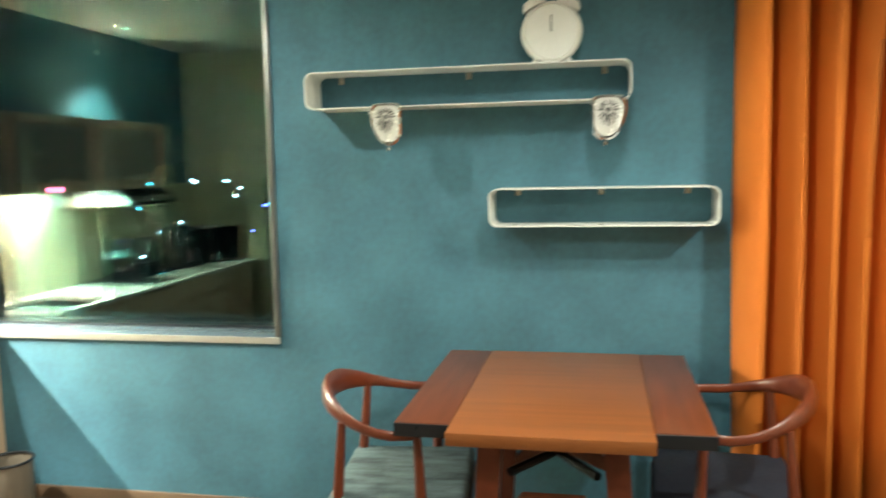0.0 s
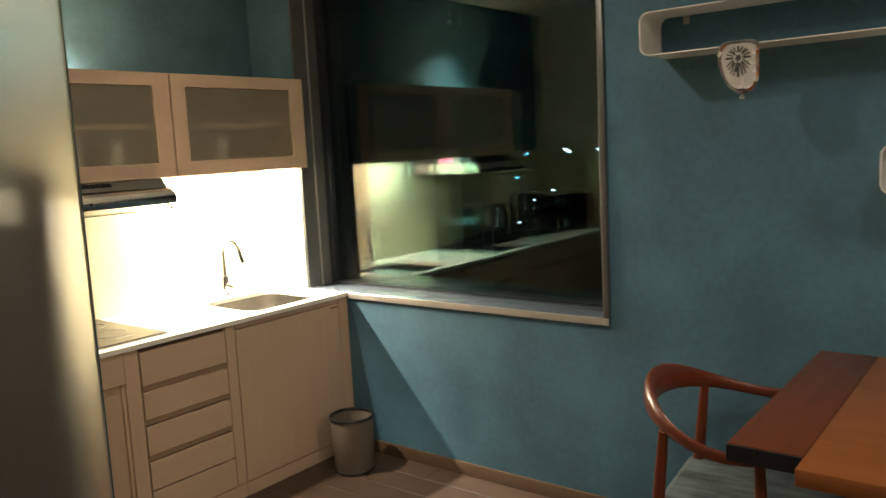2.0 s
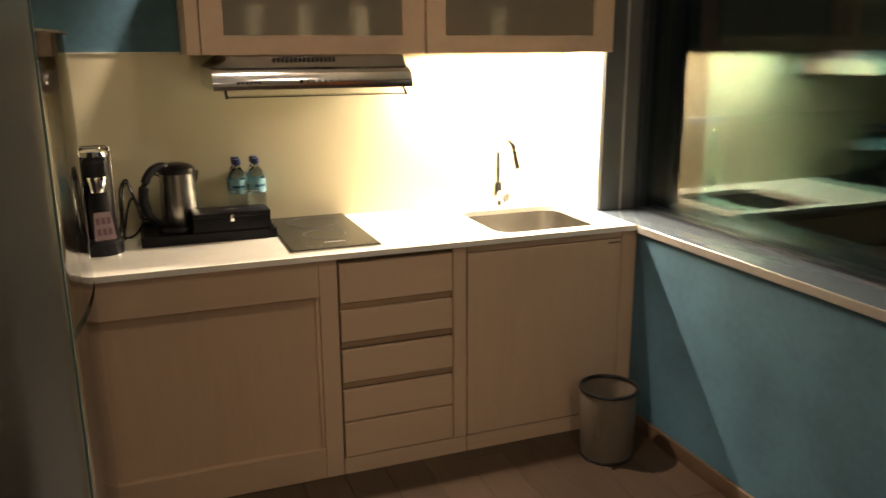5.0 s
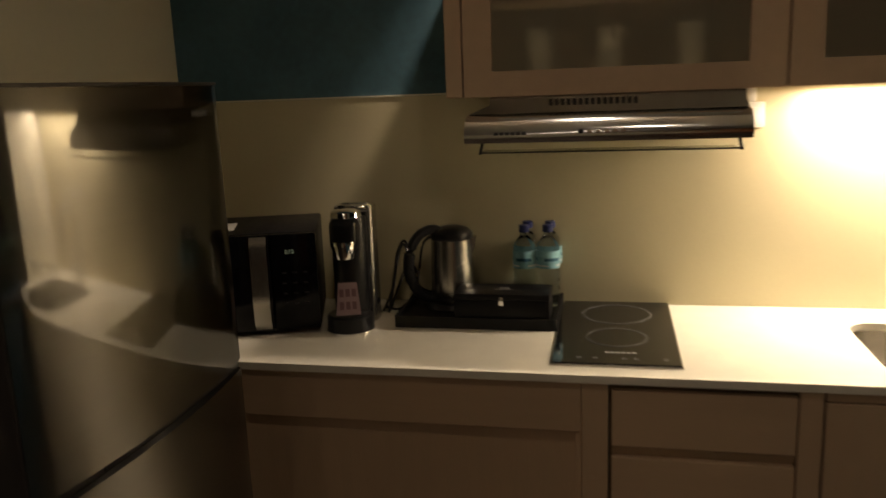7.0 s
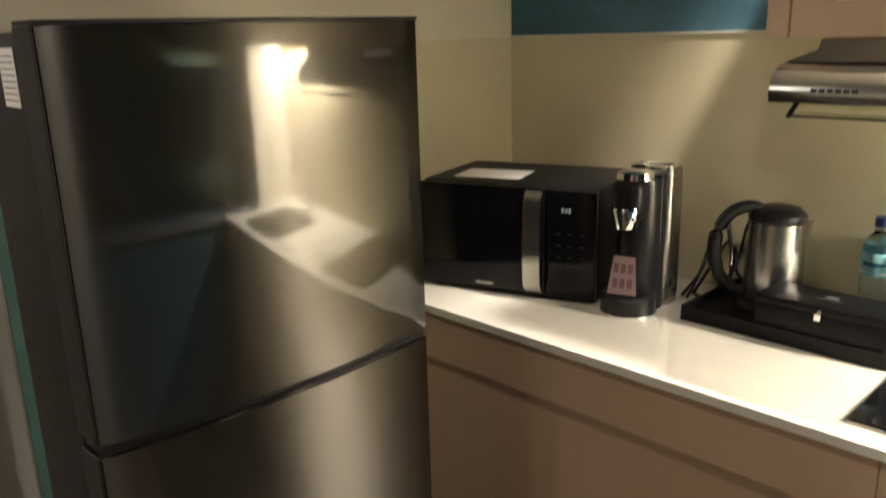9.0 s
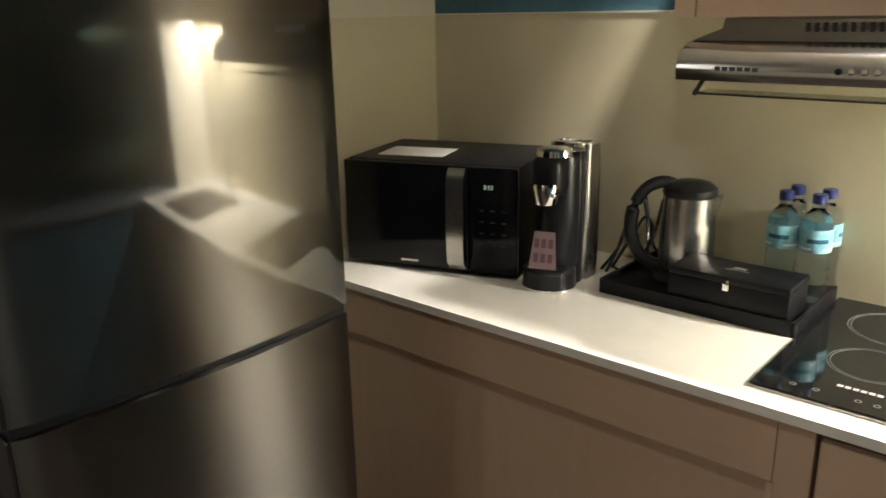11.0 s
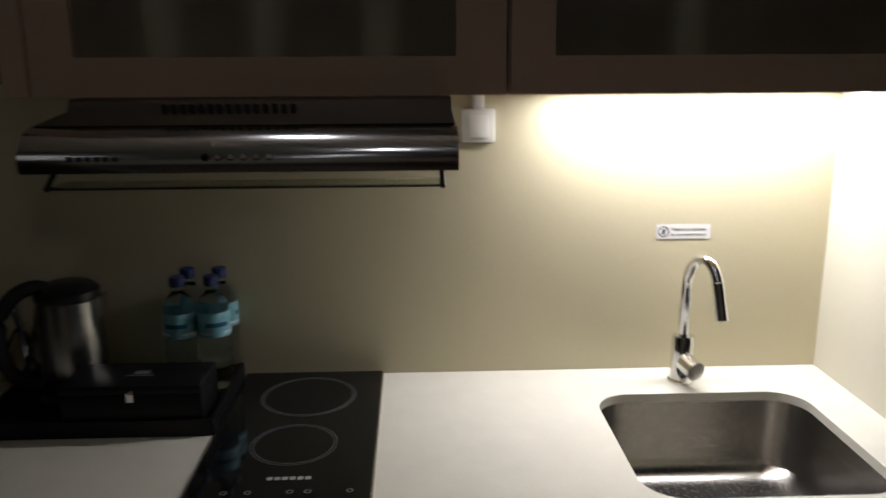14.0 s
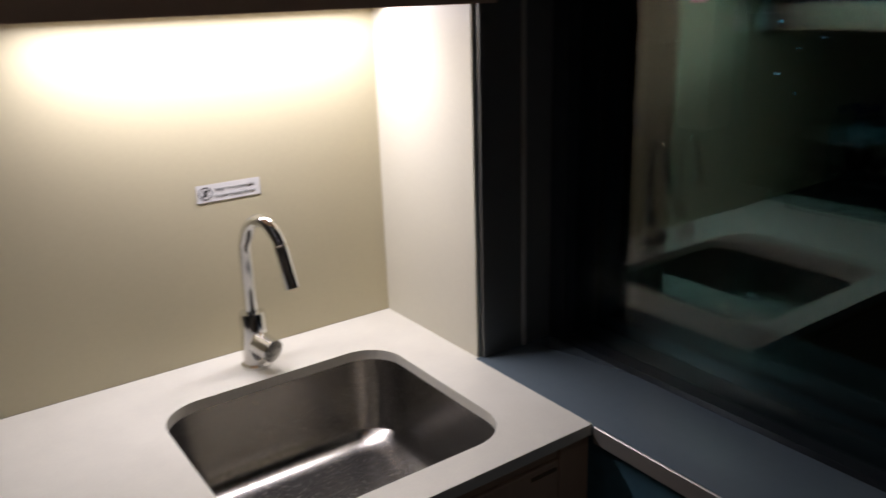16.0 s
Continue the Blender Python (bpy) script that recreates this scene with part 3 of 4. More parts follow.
sw = thing("wall_switch", "white square wall switch beside the hood", "switch", pose(-0.806, -0.0065, 1.401))
part("plate", box(-0.036, 0.036, -0.012, 0, -0.036, 0.036, 0.004), PLATE, sw)
part("rocker", box(-0.022, 0.022, -0.016, -0.0125, -0.026, 0.022, 0.002), PLATE, sw)
part("conduit", box(-0.012, 0.012, -0.014, 0, 0.037, 0.079, 0.003), PLATE, sw)

st = thing("sticker", "white notice sticker with a no-drinking sign above the tap", "sign", pose(-0.401, -0.0065, 1.143))
part("card", box(0, 0.124, -0.0008, -0.0002, 0, 0.033), PAPER, st)
part("sign_ring", ring_plate(circle(0.0125, 24), circle(0.0105, 24), 0, 0.0003), INK, st, m=pose(0.0165, -0.0009, 0.0165, 90))
part("sign_bar", box(-0.011, 0.011, -0.001, 0.001, 0, 0.0003), INK, st, m=pose(0.0165, -0.0009, 0.0165, 90, 0, 0) @ pose(0, 0, 0, 0, 0, 45))
part("sign_glass", box(-0.003, 0.003, -0.006, 0.006, 0, 0.0003), INK, st, m=pose(0.0165, -0.0009, 0.0165, 90))
text("writing", "Water is not drinkable", 0.0085, NOTE, st, pose(0.034, -0.001, 0.0195, 90))
text("writing", "Air keran tidak bisa diminum", 0.0068, NOTE, st, pose(0.034, -0.001, 0.0075, 90))

# ---- fridge ----
fg = thing("fridge", "brushed steel two-door fridge with curved doors", "fridge", pose(-1.93, -1.318, 0))
part("body", box(-0.62, -0.075, -0.297, 0.297, 0.02, 1.525, 0.006), FRSIDE, fg, "dark grey fridge body")


def curved_door(z0, z1):
    pts = [(-0.07, -0.30), (-0.07, 0.30)] + [(0.024 * (1 - (y / 0.30) ** 2) - 0.003 * (abs(y) > 0.297), y) for y in [0.30 - 0.6 * i / 28 for i in range(29)]]
    return sweep(pts, z0, z1, "z")


for nm, z0, z1 in (("upper_door", 0.985, 1.530), ("lower_door", 0.06, 0.966)):
    d = part(nm, curved_door(z0, z1), FRIDGE, fg)
    if nm == "upper_door":
        part("cap", sweep([(-0.072, -0.302), (-0.072, 0.302)] + [(0.027 * (1 - (y / 0.302) ** 2) - 0.001, y) for y in [0.302 - 0.604 * i / 28 for i in range(29)]], 1.5305, 1.536, "z"), FRSIDE, d, "dark top cap")
        part("maker_mark", sweep([(0.0100, 0.17), (0.0168, 0.17), (0.0098, 0.235), (0.0060, 0.235)], 1.476, 1.487, "z"), INK, d, "dark maker mark", m=pose(0, 0, 0))
    part("side_edge", box(-0.068, -0.004, -0.3045, -0.3005, z0, z1, 0.0015, 1), FRSIDE, d)
part("grip_recess", sweep([(-0.06, -0.298), (-0.06, 0.298)] + [(0.016 * (1 - (y / 0.30) ** 2) - 0.008, y) for y in [0.298 - 0.596 * i / 20 for i in range(21)]], 0.9665, 0.9845, "z"), BLACK, fg, "black handle groove")
part("rating_label", box(-0.16, -0.10, -0.2985, -0.2975, 1.43, 1.505), PAPER, fg, "white label with fine lines")
for i in range(8):
    part("label_line", box(-0.155, -0.105, -0.2990, -0.29855, 1.438 + i * 0.008, 1.4395 + i * 0.008), FRSIDE, fg)
for fx in (-0.56, -0.13):
    for fy in (-0.25, 0.25):
        part("foot", lathe([(0.02, 0), (0.02, 0.02), (0, 0.02)], 12), BLACK, fg, m=pose(fx, fy, 0))

# ---- things on the worktop ----
mw = thing("microwave", "black microwave oven with a steel door handle", "microwave", pose(-2.245, -0.440, C, 0, 0, 18))
part("body", box(-0.245, 0.245, 0.012, 0.345, 0.012, 0.295, 0.006), SATIN, mw)
d = part("door", box(-0.245, 0.115, -0.012, 0.0115, 0.014, 0.293, 0.004), MWGLASS, mw)
part("handle", sweep([(-0.013, 0.02), (-0.032, 0.045), (-0.038, 0.15), (-0.032, 0.262), (-0.013, 0.288), (-0.013, 0.27), (-0.025, 0.25), (-0.028, 0.15), (-0.025, 0.06), (-0.013, 0.04)], 0.062, 0.108), STEEL, d, "curved steel handle")
part("maker_mark", box(-0.08, -0.03, -0.0126, -0.0122, 0.026, 0.032), STEEL, d)
cp = part("control_panel", box(0.117, 0.245, -0.012, 0.0115, 0.014, 0.293, 0.004), MWGLASS, mw)
text("clock_digits", "2:12", 0.015, DIGIT, cp, pose(0.157, -0.0126, 0.238, 90), "pale lit clock digits")
for i in range(4):
    for j in range(3):
        part("key", box(0.145 + j * 0.03, 0.157 + j * 0.03, -0.0126, -0.0121, 0.09 + i * 0.03, 0.094 + i * 0.03), KEYM, cp)
for fx in (-0.2, 0.2):
    for fy in (0.05, 0.3):
        part("foot", lathe([(0.015, 0), (0.015, 0.0125), (0, 0.0125)], 12), BLACK, mw, m=pose(fx, fy, 0))
note = part("paper_sheet", box(-0.095, 0.095, -0.065, 0.065, 0, 0.0012), PAPER, m=pose(-2.375, -0.335, C + 0.2955, 0, 0, 21))
tagged(note, "white paper sheet lying on the microwave", "paper")

cm = thing("coffee_machine", "black and chrome slim capsule coffee machine", "coffee machine", pose(-1.935, -0.285, C, 0, 0, 4))
part("drip_tray", lathe([(0, 0.002), (0.064, 0.002), (0.067, 0.006), (0.066, 0.045), (0.060, 0.052), (0, 0.054)], 36), BLACK, cm, m=pose(0, -0.055, 0))
part("tray_ring", ring_plate(circle(0.0685), circle(0.066), 0.0002, 0.006), CHROME, cm, m=pose(0, -0.055, 0))
part("column", lathe([(0, 0.05), (0.050, 0.05), (0.052, 0.06), (0.052, 0.315), (0.048, 0.328), (0, 0.33)], 32), BLACK, cm, m=pose(0, -0.012, 0))
part("body", sweep(rounded(-0.052, 0.054, -0.01, 0.0245, 0.012, 5), 0.002, 0.338, "z"), BLACK, cm)
part("back_shell", sweep(rounded(-0.056, 0.060, 0.025, 0.098, 0.018, 5), 0.002, 0.346, "z"), STEEL, cm, "brushed steel back shell")
part("shell_cap", ring_plate(rounded(-0.054, 0.058, 0.027, 0.097, 0.017, 5), rounded(-0.040, 0.044, 0.040, 0.084, 0.010, 5), 0.3462, 0.352), CHROME, cm, "chrome rim on the shell")
part("head", box(-0.040, 0.040, -0.098, -0.02, 0.235, 0.332, 0.022, 4), BLACK, cm)
part("spout", lathe([(0.022, 0.214), (0.027, 0.217), (0.037, 0.262), (0.035, 0.268), (0, 0.268)], 28), CHROME, cm, "chrome coffee outlet", m=pose(0, -0.078, 0))
part("lid", lathe([(0, 0.352), (0.028, 0.351), (0.043, 0.345), (0.046, 0.331)], 28), CHROME, cm, "chrome lever lid", m=pose(0, -0.04, 0))
part("water_tank", box(-0.044, 0.044, 0.102, 0.13, 0.01, 0.32, 0.010), SMOKED, cm, "smoked plastic tank")
card = part("card", sweep([(-0.035, 0), (0.035, 0), (0.026, 0.092), (-0.026, 0.092)], -0.0012, 0.0, "y"), PINKC, cm, "pink instruction card", m=pose(0.012, -0.112, 0.060, -12, 0, 14))
for i in range(3):
    for j in range(2):
        part("printed_square", box(-0.024 + i * 0.0175, -0.012 + i * 0.0175, -0.0018, -0.0014, 0.016 + j * 0.036, 0.038 + j * 0.036), CARDSQ, card)
part("knob", lathe([(0, 0.006), (0.008, 0.005), (0.009, 0)], 14), BLACK, cm, m=pose(0.0615, 0.05, 0.06, 0, 90))

tray = thing("serving_tray", "black serving tray beside the hob", "tray", pose(-1.575, -0.158, C))
rim = ring_plate(rounded(-0.235, 0.235, -0.15, 0.148, 0.01, 3), rounded(-0.227, 0.227, -0.142, 0.14, 0.006, 3), 0.0, 0.034)
part("rim", rim, SATIN, tray)
part("base", box(-0.2268, 0.2268, -0.1418, 0.1398, 0.006, 0.018), SATIN, tray)
cbox = thing("tea_box", "black lidded tea box on the tray", "box", pose(-1.497, -0.238, C + 0.0185))
part("body", box(-0.135, 0.135, -0.062, 0.062, 0, 0.066, 0.002), SATIN, cbox)
lid = part("lid", box(-0.136, 0.136, -0.063, 0.063, 0.0665, 0.084, 0.003), SATIN, cbox)
part("clasp", box(-0.007, 0.007, -0.066, -0.0635, 0.052, 0.076, 0.001), CHROME, cbox, "small chrome clasp")
part("mark", box(-0.025, 0.03, -0.01, -0.006, 0.0842, 0.0846), RINGM, lid)
part("mark", box(-0.012, 0.016, 0.0, 0.016, 0.0842, 0.0846), RINGM, lid)

ket = thing("kettle", "brushed steel electric kettle with a black handle", "kettle", pose(-1.668, -0.130, C + 0.0185) @ Matrix.Scale(1.06, 4))
part("power_base", lathe([(0, 0), (0.075, 0), (0.078, 0.006), (0.072, 0.02), (0, 0.022)], 32), BLACK, ket)
part("body", lathe([(0, 0.023), (0.062, 0.023), (0.064, 0.03), (0.062, 0.10), (0.059, 0.185), (0.058, 0.20), (0, 0.20)], 36), STEEL, ket)
part("lid", lathe([(0.0595, 0.2005), (0.062, 0.208), (0.060, 0.218), (0.046, 0.230), (0.024, 0.236), (0, 0.237)], 32), BLACK, ket, "black domed lid")
part("spout", sweep([(0.045, 0.203), (0.071, 0.205), (0.066, 0.175), (0.055, 0.15)], -0.014, 0.014, "y"), STEEL, ket, m=pose(0, 0, 0, 0, 0, 10))
hp = []
for i in range(21):
    t = radians(62 + 218 * i / 20)
    hp.append((-0.052 + 0.062 * math.cos(t) * (1.0 if i > 4 else 0.9), -0.028 + 0.033 * math.cos(t), 0.130 + 0.100 * math.sin(t)))
hp.insert(0, (-0.006, -0.004, 0.226))
part("handle", tube(hp, [0.012] + [0.0145] * 21, 14, flat=1.15), BLACK, ket)

bottle_prof = [(0, 0.003), (0.018, 0.0), (0.029, 0.002), (0.032, 0.01), (0.030, 0.02), (0.0325, 0.03), (0.030, 0.042), (0.0325, 0.054), (0.030, 0.066), (0.0325, 0.078), (0.0315, 0.09), (0.0315, 0.160), (0.0325, 0.163), (0.031, 0.174), (0.023, 0.189), (0.0135, 0.200), (0.0125, 0.212)]
BS = Matrix.Scale(1.07, 4)
bt = thing("water_bottle", "clear plastic water bottle with a blue label and cap", "bottle", pose(-1.450, -0.105, C + 0.0185) @ BS, "bottles on the tray")
part("body", lathe(bottle_prof, 24), PET, bt)
lb = part("label", lathe([(0.0328, 0.112), (0.0332, 0.113), (0.0332, 0.160), (0.0328, 0.161)], 24), LABELB, bt)
arc = [radians(-128 + 7 * q) for q in range(12)]
band = [(0.0337 * math.cos(q), 0.0337 * math.sin(q)) for q in arc] + [(0.0333 * math.cos(q), 0.0333 * math.sin(q)) for q in reversed(arc)]
for k in range(3):
    part("label_print", sweep(band, 0.133, 0.142, "z"), LABELD, lb, m=pose(0, 0, 0, 0, 0, 120 * k))
    part("label_wave", sweep(band, 0.118, 0.122, "z"), PAPER, lb, m=pose(0, 0, 0, 0, 0, 60 + 120 * k))
part("cap", lathe([(0.0148, 0.2125), (0.0152, 0.215), (0.0150, 0.230), (0.0135, 0.232), (0, 0.232)], 20), CAPB, bt)
for bx, by, rz in ((-1.380, -0.100, 25), (-1.447, -0.036, 60), (-1.378, -0.034, -15)):
    copy_thing(bt, pose(bx, by, C + 0.0185, 0, 0, rz))



def cable(label, points):
    """A smooth loose cable through the given points."""
    p = [Vector(q) for q in points]
    p = [p[0]] + p + [p[-1]]
    line = []
    for a, b, c, d in zip(p, p[1:], p[2:], p[3:]):
        for k in range(6):
            t = k / 6
            line.append(0.5 * (2 * b + (c - a) * t + (2 * a - 5 * b + 4 * c - d) * t * t + (3 * b - a - 3 * c + d) * t ** 3))
    line.append(p[-1])
    tagged(part("power_cable", tube(line, 0.0042, 8), BLACK), label, "cable", "cables behind the kettle")


cable("black power cable looped against the backsplash", [(-1.885, -0.16, C + 0.006), (-1.875, -0.08, C + 0.06), (-1.87, -0.03, C + 0.16), (-1.845, -0.02, C + 0.20), (-1.825, -0.03, C + 0.14), (-1.80, -0.04, C + 0.06), (-1.765, -0.06, C + 0.045)])
cable("black power cable rising in a loop behind the kettle", [(-1.80, -0.09, C + 0.045), (-1.80, -0.03, C + 0.10), (-1.785, -0.02, C + 0.19), (-1.75, -0.02, C + 0.215), (-1.715, -0.03, C + 0.20)])
cable("black power cable coiled on the worktop", [(-1.87, -0.13, C + 0.005), (-1.85, -0.05, C + 0.09), (-1.83, -0.03, C + 0.13), (-1.80, -0.04, C + 0.09), (-1.80, -0.10, C + 0.048), (-1.84, -0.13, C + 0.005), (-1.89, -0.11, C + 0.005)])

cable("black power cable arching between the coffee machine and the kettle", [(-1.865, -0.17, C + 0.006), (-1.868, -0.11, C + 0.05), (-1.862, -0.05, C + 0.15), (-1.845, -0.03, C + 0.19), (-1.82, -0.04, C + 0.12), (-1.80, -0.07, C + 0.05), (-1.775, -0.11, C + 0.046)])

# ---- bin ----
bn = thing("waste_bin", "taupe cylindrical waste bin with a dark rim on the floor", "bin", pose(-0.235, -0.835, 0))
part("body", lathe([(0, 0.0), (0.092, 0.0), (0.096, 0.006), (0.106, 0.272), (0.103, 0.272), (0.092, 0.01), (0, 0.01)], 40), BINM, bn)
part("rim", tube([(0.105 * math.cos(2 * math.pi * i / 40), 0.105 * math.sin(2 * math.pi * i / 40), 0.273) for i in range(40)], 0.007, 8, True), BLACK, bn, "dark rim")
part("base_ring", tube([(0.094 * math.cos(2 * math.pi * i / 40), 0.094 * math.sin(2 * math.pi * i / 40), 0.007) for i in range(40)], 0.006, 8, True), BLACK, bn)

part("round_mark", lathe([(0, 0.0012), (0.024, 0.001), (0.026, 0)], 24), OAKSHADE, bn, "faint round mark", m=pose(-0.0765, -0.0655, 0.14, 0, 0, -49.5) @ pose(0, 0, 0, 0, -90, 0))

# ---- dining corner ----
TZ = 0.80
tb = thing("dining_table", "square teak dining table with darker side leaves", "table", pose(0, -3.385, 0))
part("tabletop", box(-1.078, -0.02, -0.307, 0.307, TZ - 0.042, TZ, 0.003), TEAK, tb)
for s in (-1, 1):
    y0, y1 = sorted((s * 0.3085, s * 0.484))
    lf = part("leaf", box(-0.995, -0.02, y0, y1, TZ - 0.042, TZ - 0.001, 0.003), TEAKD, tb, "darker teak side leaf")
    part("end_cap", box(-1.003, -0.9955, y0, y1, TZ - 0.045, TZ - 0.003, 0.001, 1), BLACK, lf, "black end strip")
for lx in (-0.86, -0.24):
    for s in (-1, 1):
        part("leg", sweep([(s * 0.155, TZ - 0.043), (s * 0.235, TZ - 0.043), (s * 0.275, 0.001), (s * 0.215, 0.001)], lx - 0.03, lx + 0.03), TEAKC, tb)
    part("brace", sweep([(-0.225, 0.36), (-0.10, 0.53), (0.10, 0.53), (0.225, 0.36), (0.13, 0.40), (0.0, 0.46), (-0.13, 0.40)], lx - 0.02, lx + 0.02), TEAKD, tb)
for s in (-1, 1):
    part("cross_bar", tube([(-0.83, -s * 0.14, 0.59), (-0.40, s * 0.14, 0.59)], 0.015, 8), SATIN, tb, "black cross bar")


def chair(label, m, cushion):
    """A round-backed armchair; its back is towards +y, its front towards -y."""
    c = thing("armchair", label, "chair", m, "armchairs at the table")
    n = 22
    pts, rad = [], []
    for i in range(n + 1):
        t = radians(-20 + 220 * i / n)
        h = 0.716 + 0.082 * max(0, math.sin(t)) ** 1.5
        pts.append((0.30 * math.cos(t), 0.0 + 0.27 * math.sin(t), h))
        rad.append(0.017 + 0.034 * max(0, math.sin(t)) ** 3)
    b = bmesh.new()
    tube(pts, rad, 12, flat=0.42, bm=b)
    part("backrest", b, TEAKC, c, "curved teak back and arm rail")
    part("seat_frame", ring_plate(rounded(-0.27, 0.27, -0.25, 0.24, 0.05, 4), rounded(-0.22, 0.22, -0.2, 0.19, 0.03, 4), 0.375, 0.43), TEAKC, c)
    part("seat", box(-0.262, 0.262, -0.245, 0.235, 0.4305, 0.485, 0.025, 3), cushion, c, "padded velvet seat")
    for sx in (-1, 1):
        for sy, hx, hy, zt in ((-1, 0.285, -0.085, 0.71), (1, 0.235, 0.175, 0.74)):
            part("leg", tube([(sx * hx * 1.02, hy * 1.35 if sy < 0 else hy * 1.3, 0.0), (sx * hx, hy * 1.15, 0.42), (sx * hx, hy, zt)], [0.013, 0.021, 0.014], 12), TEAKC, c)
    return c


chair("reddish teak round-backed armchair with a grey-blue seat", pose(-0.60, -2.83, 0, 0, 0, 6), VELVET)
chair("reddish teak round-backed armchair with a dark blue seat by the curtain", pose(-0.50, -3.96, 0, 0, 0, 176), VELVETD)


def loop_shelf(label, y0, y1, z0, z1, depth):
    s = thing("wall_shelf", label, "shelf", group="white loop shelves")
    part("loop", ring_plate(rounded(y0, y1, z0, z1, 0.034), rounded(y0 + 0.004, y1 - 0.004, z0 + 0.004, z1 - 0.004, 0.030), -depth, -0.001, "x"), WHITE, s)
    for yy in (y0 + 0.10, (y0 + y1) / 2, y1 - 0.10):
        part("fixing", lathe([(0, 0.004), (0.006, 0.003), (0.007, 0)], 10), STEEL, s, m=pose(-depth + 0.04, yy, z0 + 0.0043))
        part("bracket", box(-0.004, -0.0012, yy - 0.012, yy + 0.012, z1 - 0.034, z1 - 0.0045), STEEL, s)
    return s


loop_shelf("long white rounded loop shelf on the teal wall", -3.652, -2.340, 1.832, 1.982, 0.19)
loop_shelf("short white rounded loop shelf on the teal wall", -3.980, -3.097, 1.343, 1.495, 0.19)

al = thing("alarm_clock", "large white twin-bell alarm clock on the shelf", "clock", pose(-0.09, -3.345, 1.9825))
part("case", lathe([(0, -0.03), (0.10, -0.03), (0.12, -0.02), (0.122, 0.0), (0.118, 0.022), (0.108, 0.03), (0.104, 0.024), (0, 0.024)], 40), WHITE, al, m=pose(0, 0, 0.125, 0, -90))
part("dial", lathe([(0, 0.0255), (0.103, 0.025)], 40), PAPER, al, "cream dial", m=pose(0, 0, 0.125, 0, -90))
part("hand", box(-0.0265, -0.0258, -0.003, 0.003, 0.125, 0.19), RINGM, al, m=pose(0, 0, 0))
for s in (-1, 1):
    part("bell", lathe([(0.045, 0), (0.043, 0.015), (0.03, 0.032), (0, 0.04)], 24), WHITE, al, m=pose(0, s * 0.068, 0.222, -s * 28))
    part("foot", tube([(0, s * 0.06, 0.03), (0, s * 0.075, 0.0)], 0.009, 10), WHITE, al)
part("carry_handle", tube([(0, -0.03, 0.243), (0, -0.02, 0.27), (0, 0.02, 0.27), (0, 0.03, 0.243)], 0.005, 8), WHITE, al)


def melting_clock(y, z, lean):
    k = thing("melting_clock", "silver melting clock draped over the shelf edge", "clock", pose(-0.195, y, z), "melting clocks")
    out = []
    for i in range(48):
        t = 2 * math.pi * i / 48
        cx, sz = math.cos(t), math.sin(t)
        low = max(0, -sz)
        half = 0.067 * (1 - 0.38 * low ** 2.5) * (1 + 0.04 * math.sin(5 * t + lean))
        y_out = math.copysign(abs(cx) ** 0.62, cx) * half - lean * 0.012 * low
        out.append((y_out, -0.035 + (0.125 if sz < 0 else 0.055) * math.copysign(abs(sz) ** 0.8, sz) + 0.004 * math.sin(3 * t)))
    inner = [(p[0] * 0.80, -0.055 + (p[1] + 0.055) * 0.84) for p in out]
    mid = [(p[0] * 0.90, -0.055 + (p[1] + 0.055) * 0.92) for p in out]
    rim = bmesh.new()
    rings = [[rim.verts.new((x, p[0], p[1])) for p in line] for line, x in ((out, 0.0), (out, -0.008), (mid, -0.017), (inner, -0.009), (inner, 0.0))]
    for a, b in zip(rings, rings[1:]):
        for i in range(48):
            rim.faces.new((a[i], a[(i + 1) % 48], b[(i + 1) % 48], b[i]))
    bmesh.ops.recalc_face_normals(rim, faces=rim.faces)
    part("rim", rim, CHROME, k, "wavy chrome rim")
    part("dial", sweep(inner, -0.008, -0.002, "x"), DIALS, k, "silvery dial")
    for i in range(12):
        t = 2 * math.pi * i / 12
        down = 0.062 if math.sin(t) < 0 else 0.036
        for side in ((-0.0035, 0.0035) if i % 3 else (0.0,)):
            c0 = Vector((-0.0088, 0.016 * math.cos(t) - side * math.sin(t), -0.040 + 0.018 * math.sin(t) + side * math.cos(t)))
            c1 = Vector((-0.0088, 0.040 * math.cos(t) - side * 1.6 * math.sin(t), -0.040 + down * math.sin(t) + side * 1.6 * math.cos(t)))
            part("numeral", tube([c0, c1], 0.0021 if i % 3 else 0.0034, 6), INK, k)
    part("hub", lathe([(0, 0.003), (0.008, 0.002), (0.009, 0)], 14), INK, k, m=pose(-0.009, 0, -0.040, 0, -90))
    part("hand", tube([(-0.0105, 0, -0.040), (-0.0105, 0.018, -0.018)], 0.002, 6), INK, k)
    part("hand", tube([(-0.0105, 0, -0.040), (-0.0105, 0.006, -0.085)], 0.002, 6), INK, k)
    part("drip", lathe([(0, -0.016), (0.007, -0.012), (0.009, -0.004), (0.005, 0.004), (0, 0.006)], 14), CHROME, k, "chrome drip", m=pose(-0.006, -lean * 0.012, -0.162))
    part("drape", box(0.0005, 0.09, -0.055, 0.055, 0.0045, 0.0095, 0.002), CHROME, k, "part lying on the shelf")
    part("bend", box(0.0005, 0.012, -0.055, 0.055, 0.0045, 0.0105, 0.0025), CHROME, k)


melting_clock(-2.685, 1.832, 1)
melting_clock(-3.565, 1.832, -1)


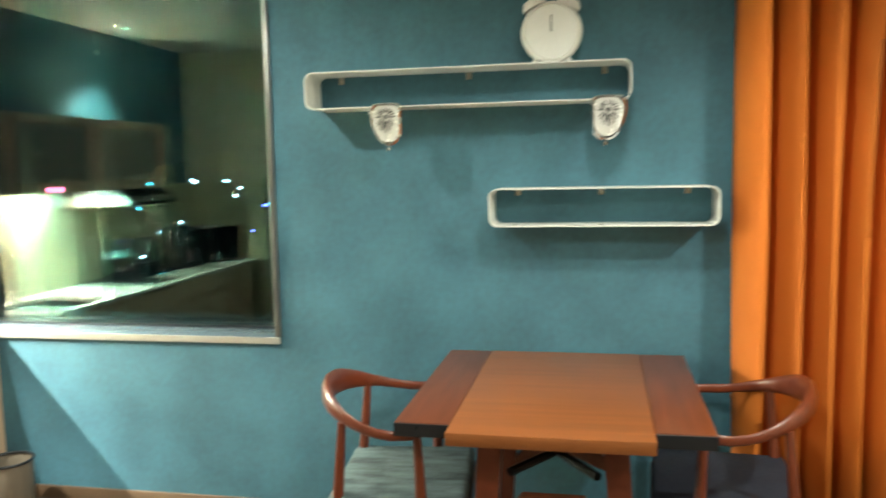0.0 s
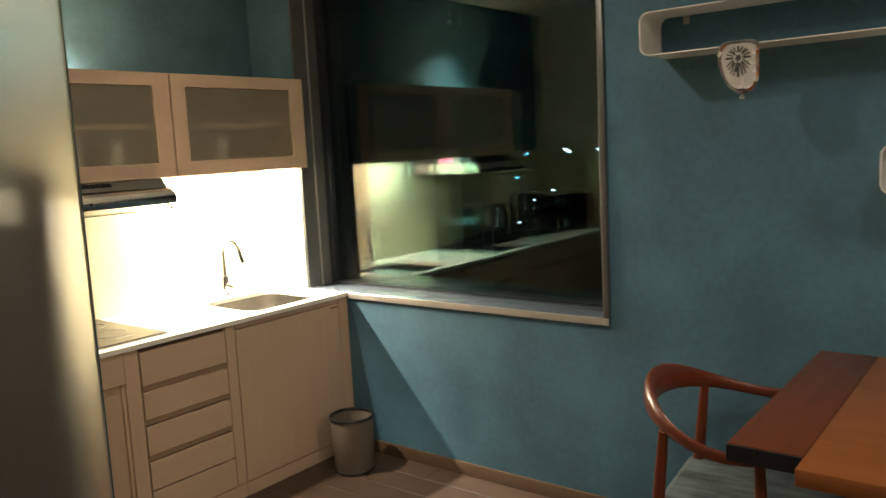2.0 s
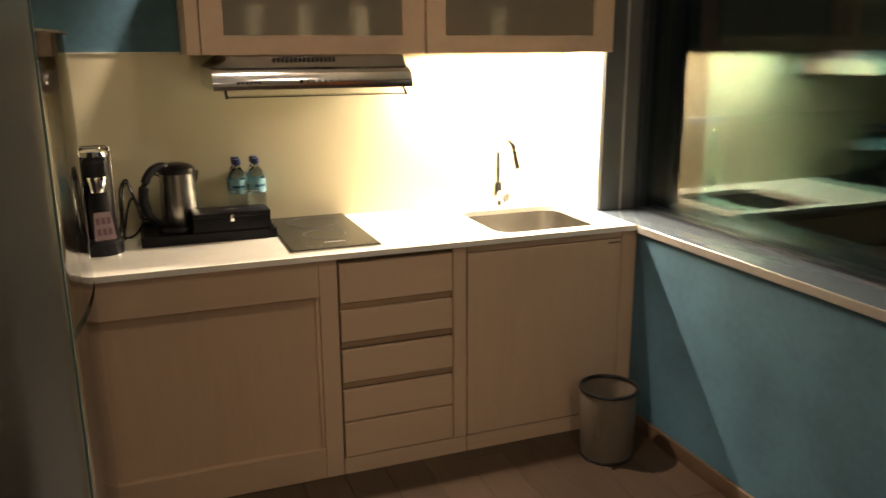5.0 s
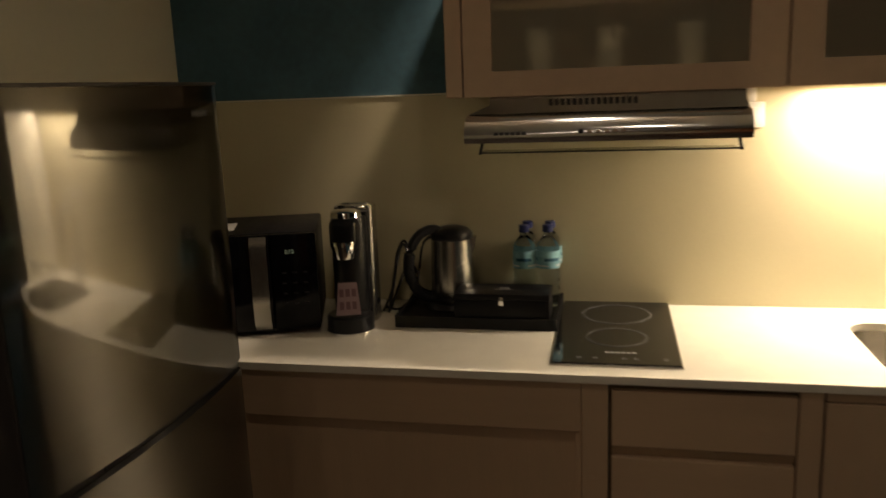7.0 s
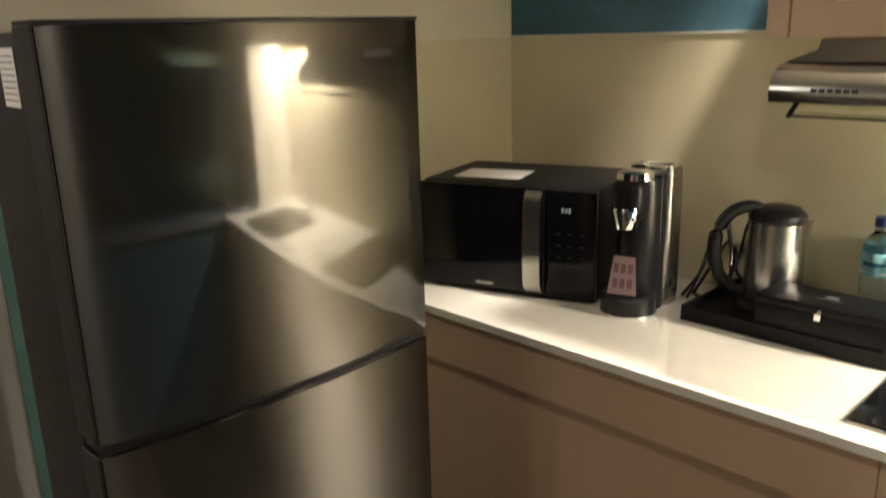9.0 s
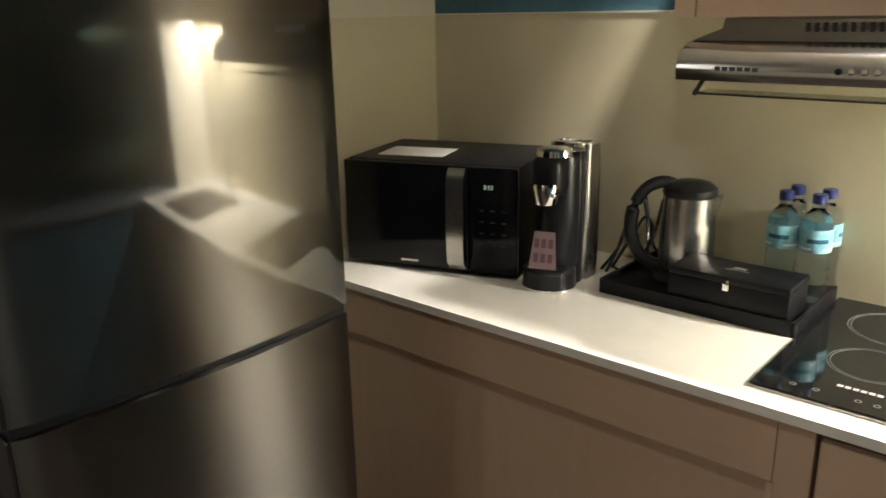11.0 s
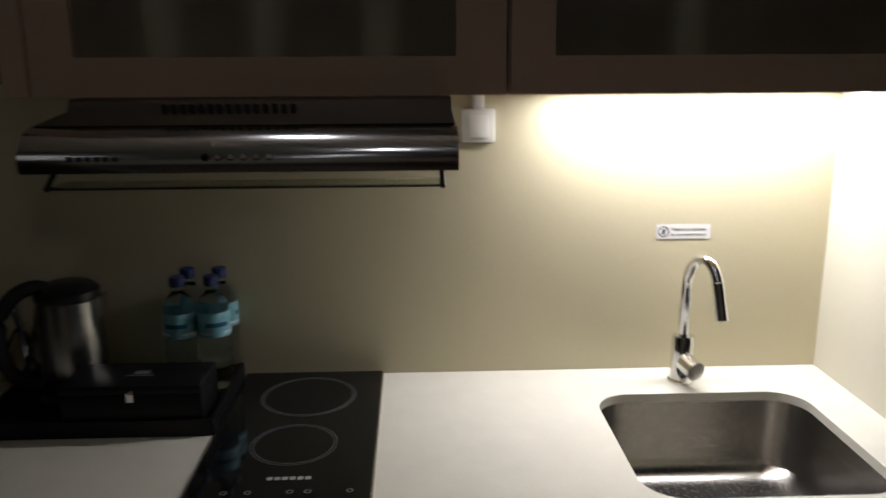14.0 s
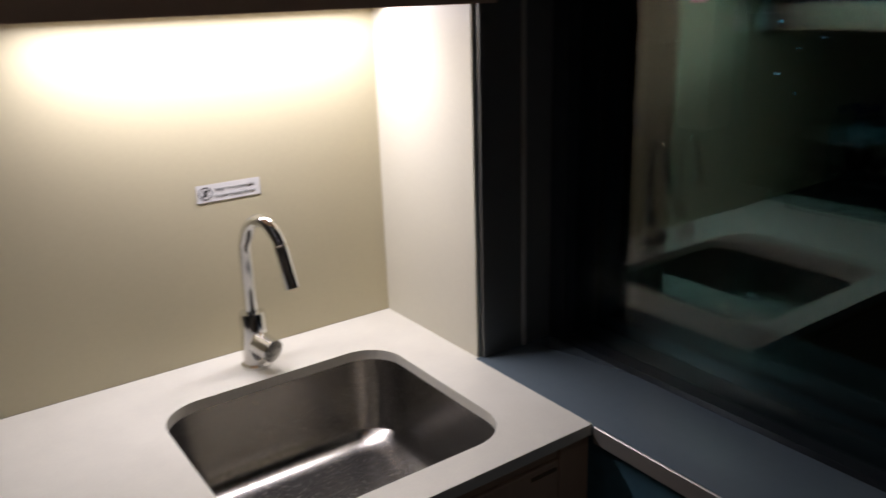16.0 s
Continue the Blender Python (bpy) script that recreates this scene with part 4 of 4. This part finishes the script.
def curtain_panel(y0, y1, x, depth, label):
    b = bmesh.new()
    n = int((y0 - y1) / 0.012)
    rows = []
    for z in (0.02, 0.6, 1.3, 2.0, CEIL - 0.06):
        r = []
        for i in range(n + 1):
            y = y0 + (y1 - y0) * i / n
            ph = 2 * math.pi * (y0 - y) / 0.118
            wob = noise.noise((y * 3.1, z * 0.4, 1.7)) * 1.3
            r.append(b.verts.new((x + depth * (1 - 2 * abs(math.sin(ph / 2 + wob)) ** 1.3) + 0.010 * math.sin(2.3 * ph + 1), y + 0.016 * math.cos(ph + 2 * wob), z)))
        rows.append(r)
    for p, q in zip(rows, rows[1:]):
        for i in range(n):
            b.faces.new((p[i], p[i + 1], q[i + 1], q[i]))
    c = part("curtain", b, CURTAIN)
    so = c.modifiers.new("cloth", "SOLIDIFY")
    so.thickness = 0.004
    return tagged(c, label, "curtain", "curtains")


curtain_panel(-4.06, -5.75, -0.15, 0.105, "floor-length orange pleated curtain in front of the teal wall")
rail = part("curtain_rail", box(-0.16, -0.10, -5.9, -4.0, CEIL - 0.035, CEIL - 0.0005, 0.003), WHITE)
tagged(rail, "white ceiling curtain rail", "curtain rail")

# ---- ceiling ----
# the four added fill lamps get the same fittings, at guessed spots
for i, (sx, sy, watts, cone) in enumerate(DOWNLIGHTS_AND_FILL):
    dl = thing("downlight", "round recessed ceiling downlight, lit; two inferred, four added as fill", "light", pose(sx, sy, CEIL), "ceiling downlights")
    part("trim_ring", lathe([(0.052, -0.0005), (0.052, -0.006), (0.040, -0.010), (0.036, -0.004), (0.036, -0.0005)], 28), WHITE, dl)
    part("lens", lathe([(0, -0.002), (0.035, -0.002), (0.035, -0.0005)], 24), LENS, dl, "glowing lens")
spk = thing("pull_cord", "white pull cord with a round knob under the ceiling", "cord", pose(-1.31, -0.10, CEIL))
part("ceiling_rose", lathe([(0.03, -0.0005), (0.03, -0.006), (0.012, -0.014), (0, -0.014)], 20), WHITE, spk)
part("cord", tube([(0, 0, -0.012), (0, 0, -0.16)], 0.0025, 8), WHITE, spk)
part("knob", lathe([(0, -0.155), (0.012, -0.16), (0.019, -0.175), (0.012, -0.192), (0, -0.196)], 18), WHITE, spk)

# ---- night outside ----
rnd = random.Random(4)
ground = setting("ground", box(0.5, 900, -600, 600, -60.2, -60), DIM, "dark city ground far below", "ground")
for i in range(24):
    bx, bh = rnd.uniform(220, 420), rnd.uniform(40, 67)
    by = bx * rnd.uniform(0.44, 0.56)
    bw = rnd.uniform(10, 22)
    hs = thing("distant_building", "dark distant building with a few lit windows", "building", pose(bx, by, -60), "distant buildings")
    part("block", box(-bw, bw, -bw, bw, 0, bh), DIM, hs)
    part("roof", box(-bw * 0.4, bw * 0.4, -bw * 0.5, bw * 0.5, bh + 0.01, bh + 3), DIM, hs)
    for k in range(10):
        wy, wz = rnd.uniform(-bw, bw * 0.8), rnd.uniform(bh * 0.55, bh - 1.5)
        part("lit_window", box(-bw - 0.15, -bw - 0.02, wy, wy + rnd.uniform(0.6, 1.8), wz, wz + 0.5), CITY[rnd.choice((0, 0, 0, 0, 1, 1, 1, 2))], hs)
tower = thing("sign_tower", "dark distant tower with a red lit sign", "building", pose(300, 222, -60))
part("block", box(-8, 8, -8, 8, 0, 58), DIM, tower)
part("crown", box(-4, 4, -4, 4, 58.02, 60), DIM, tower)
for k in range(5):
    part("sign_bar", box(-8.4, -8.05, -4 + k * 1.7, -3 + k * 1.7, 54, 56), CITY[3], tower, "red lit sign bar")
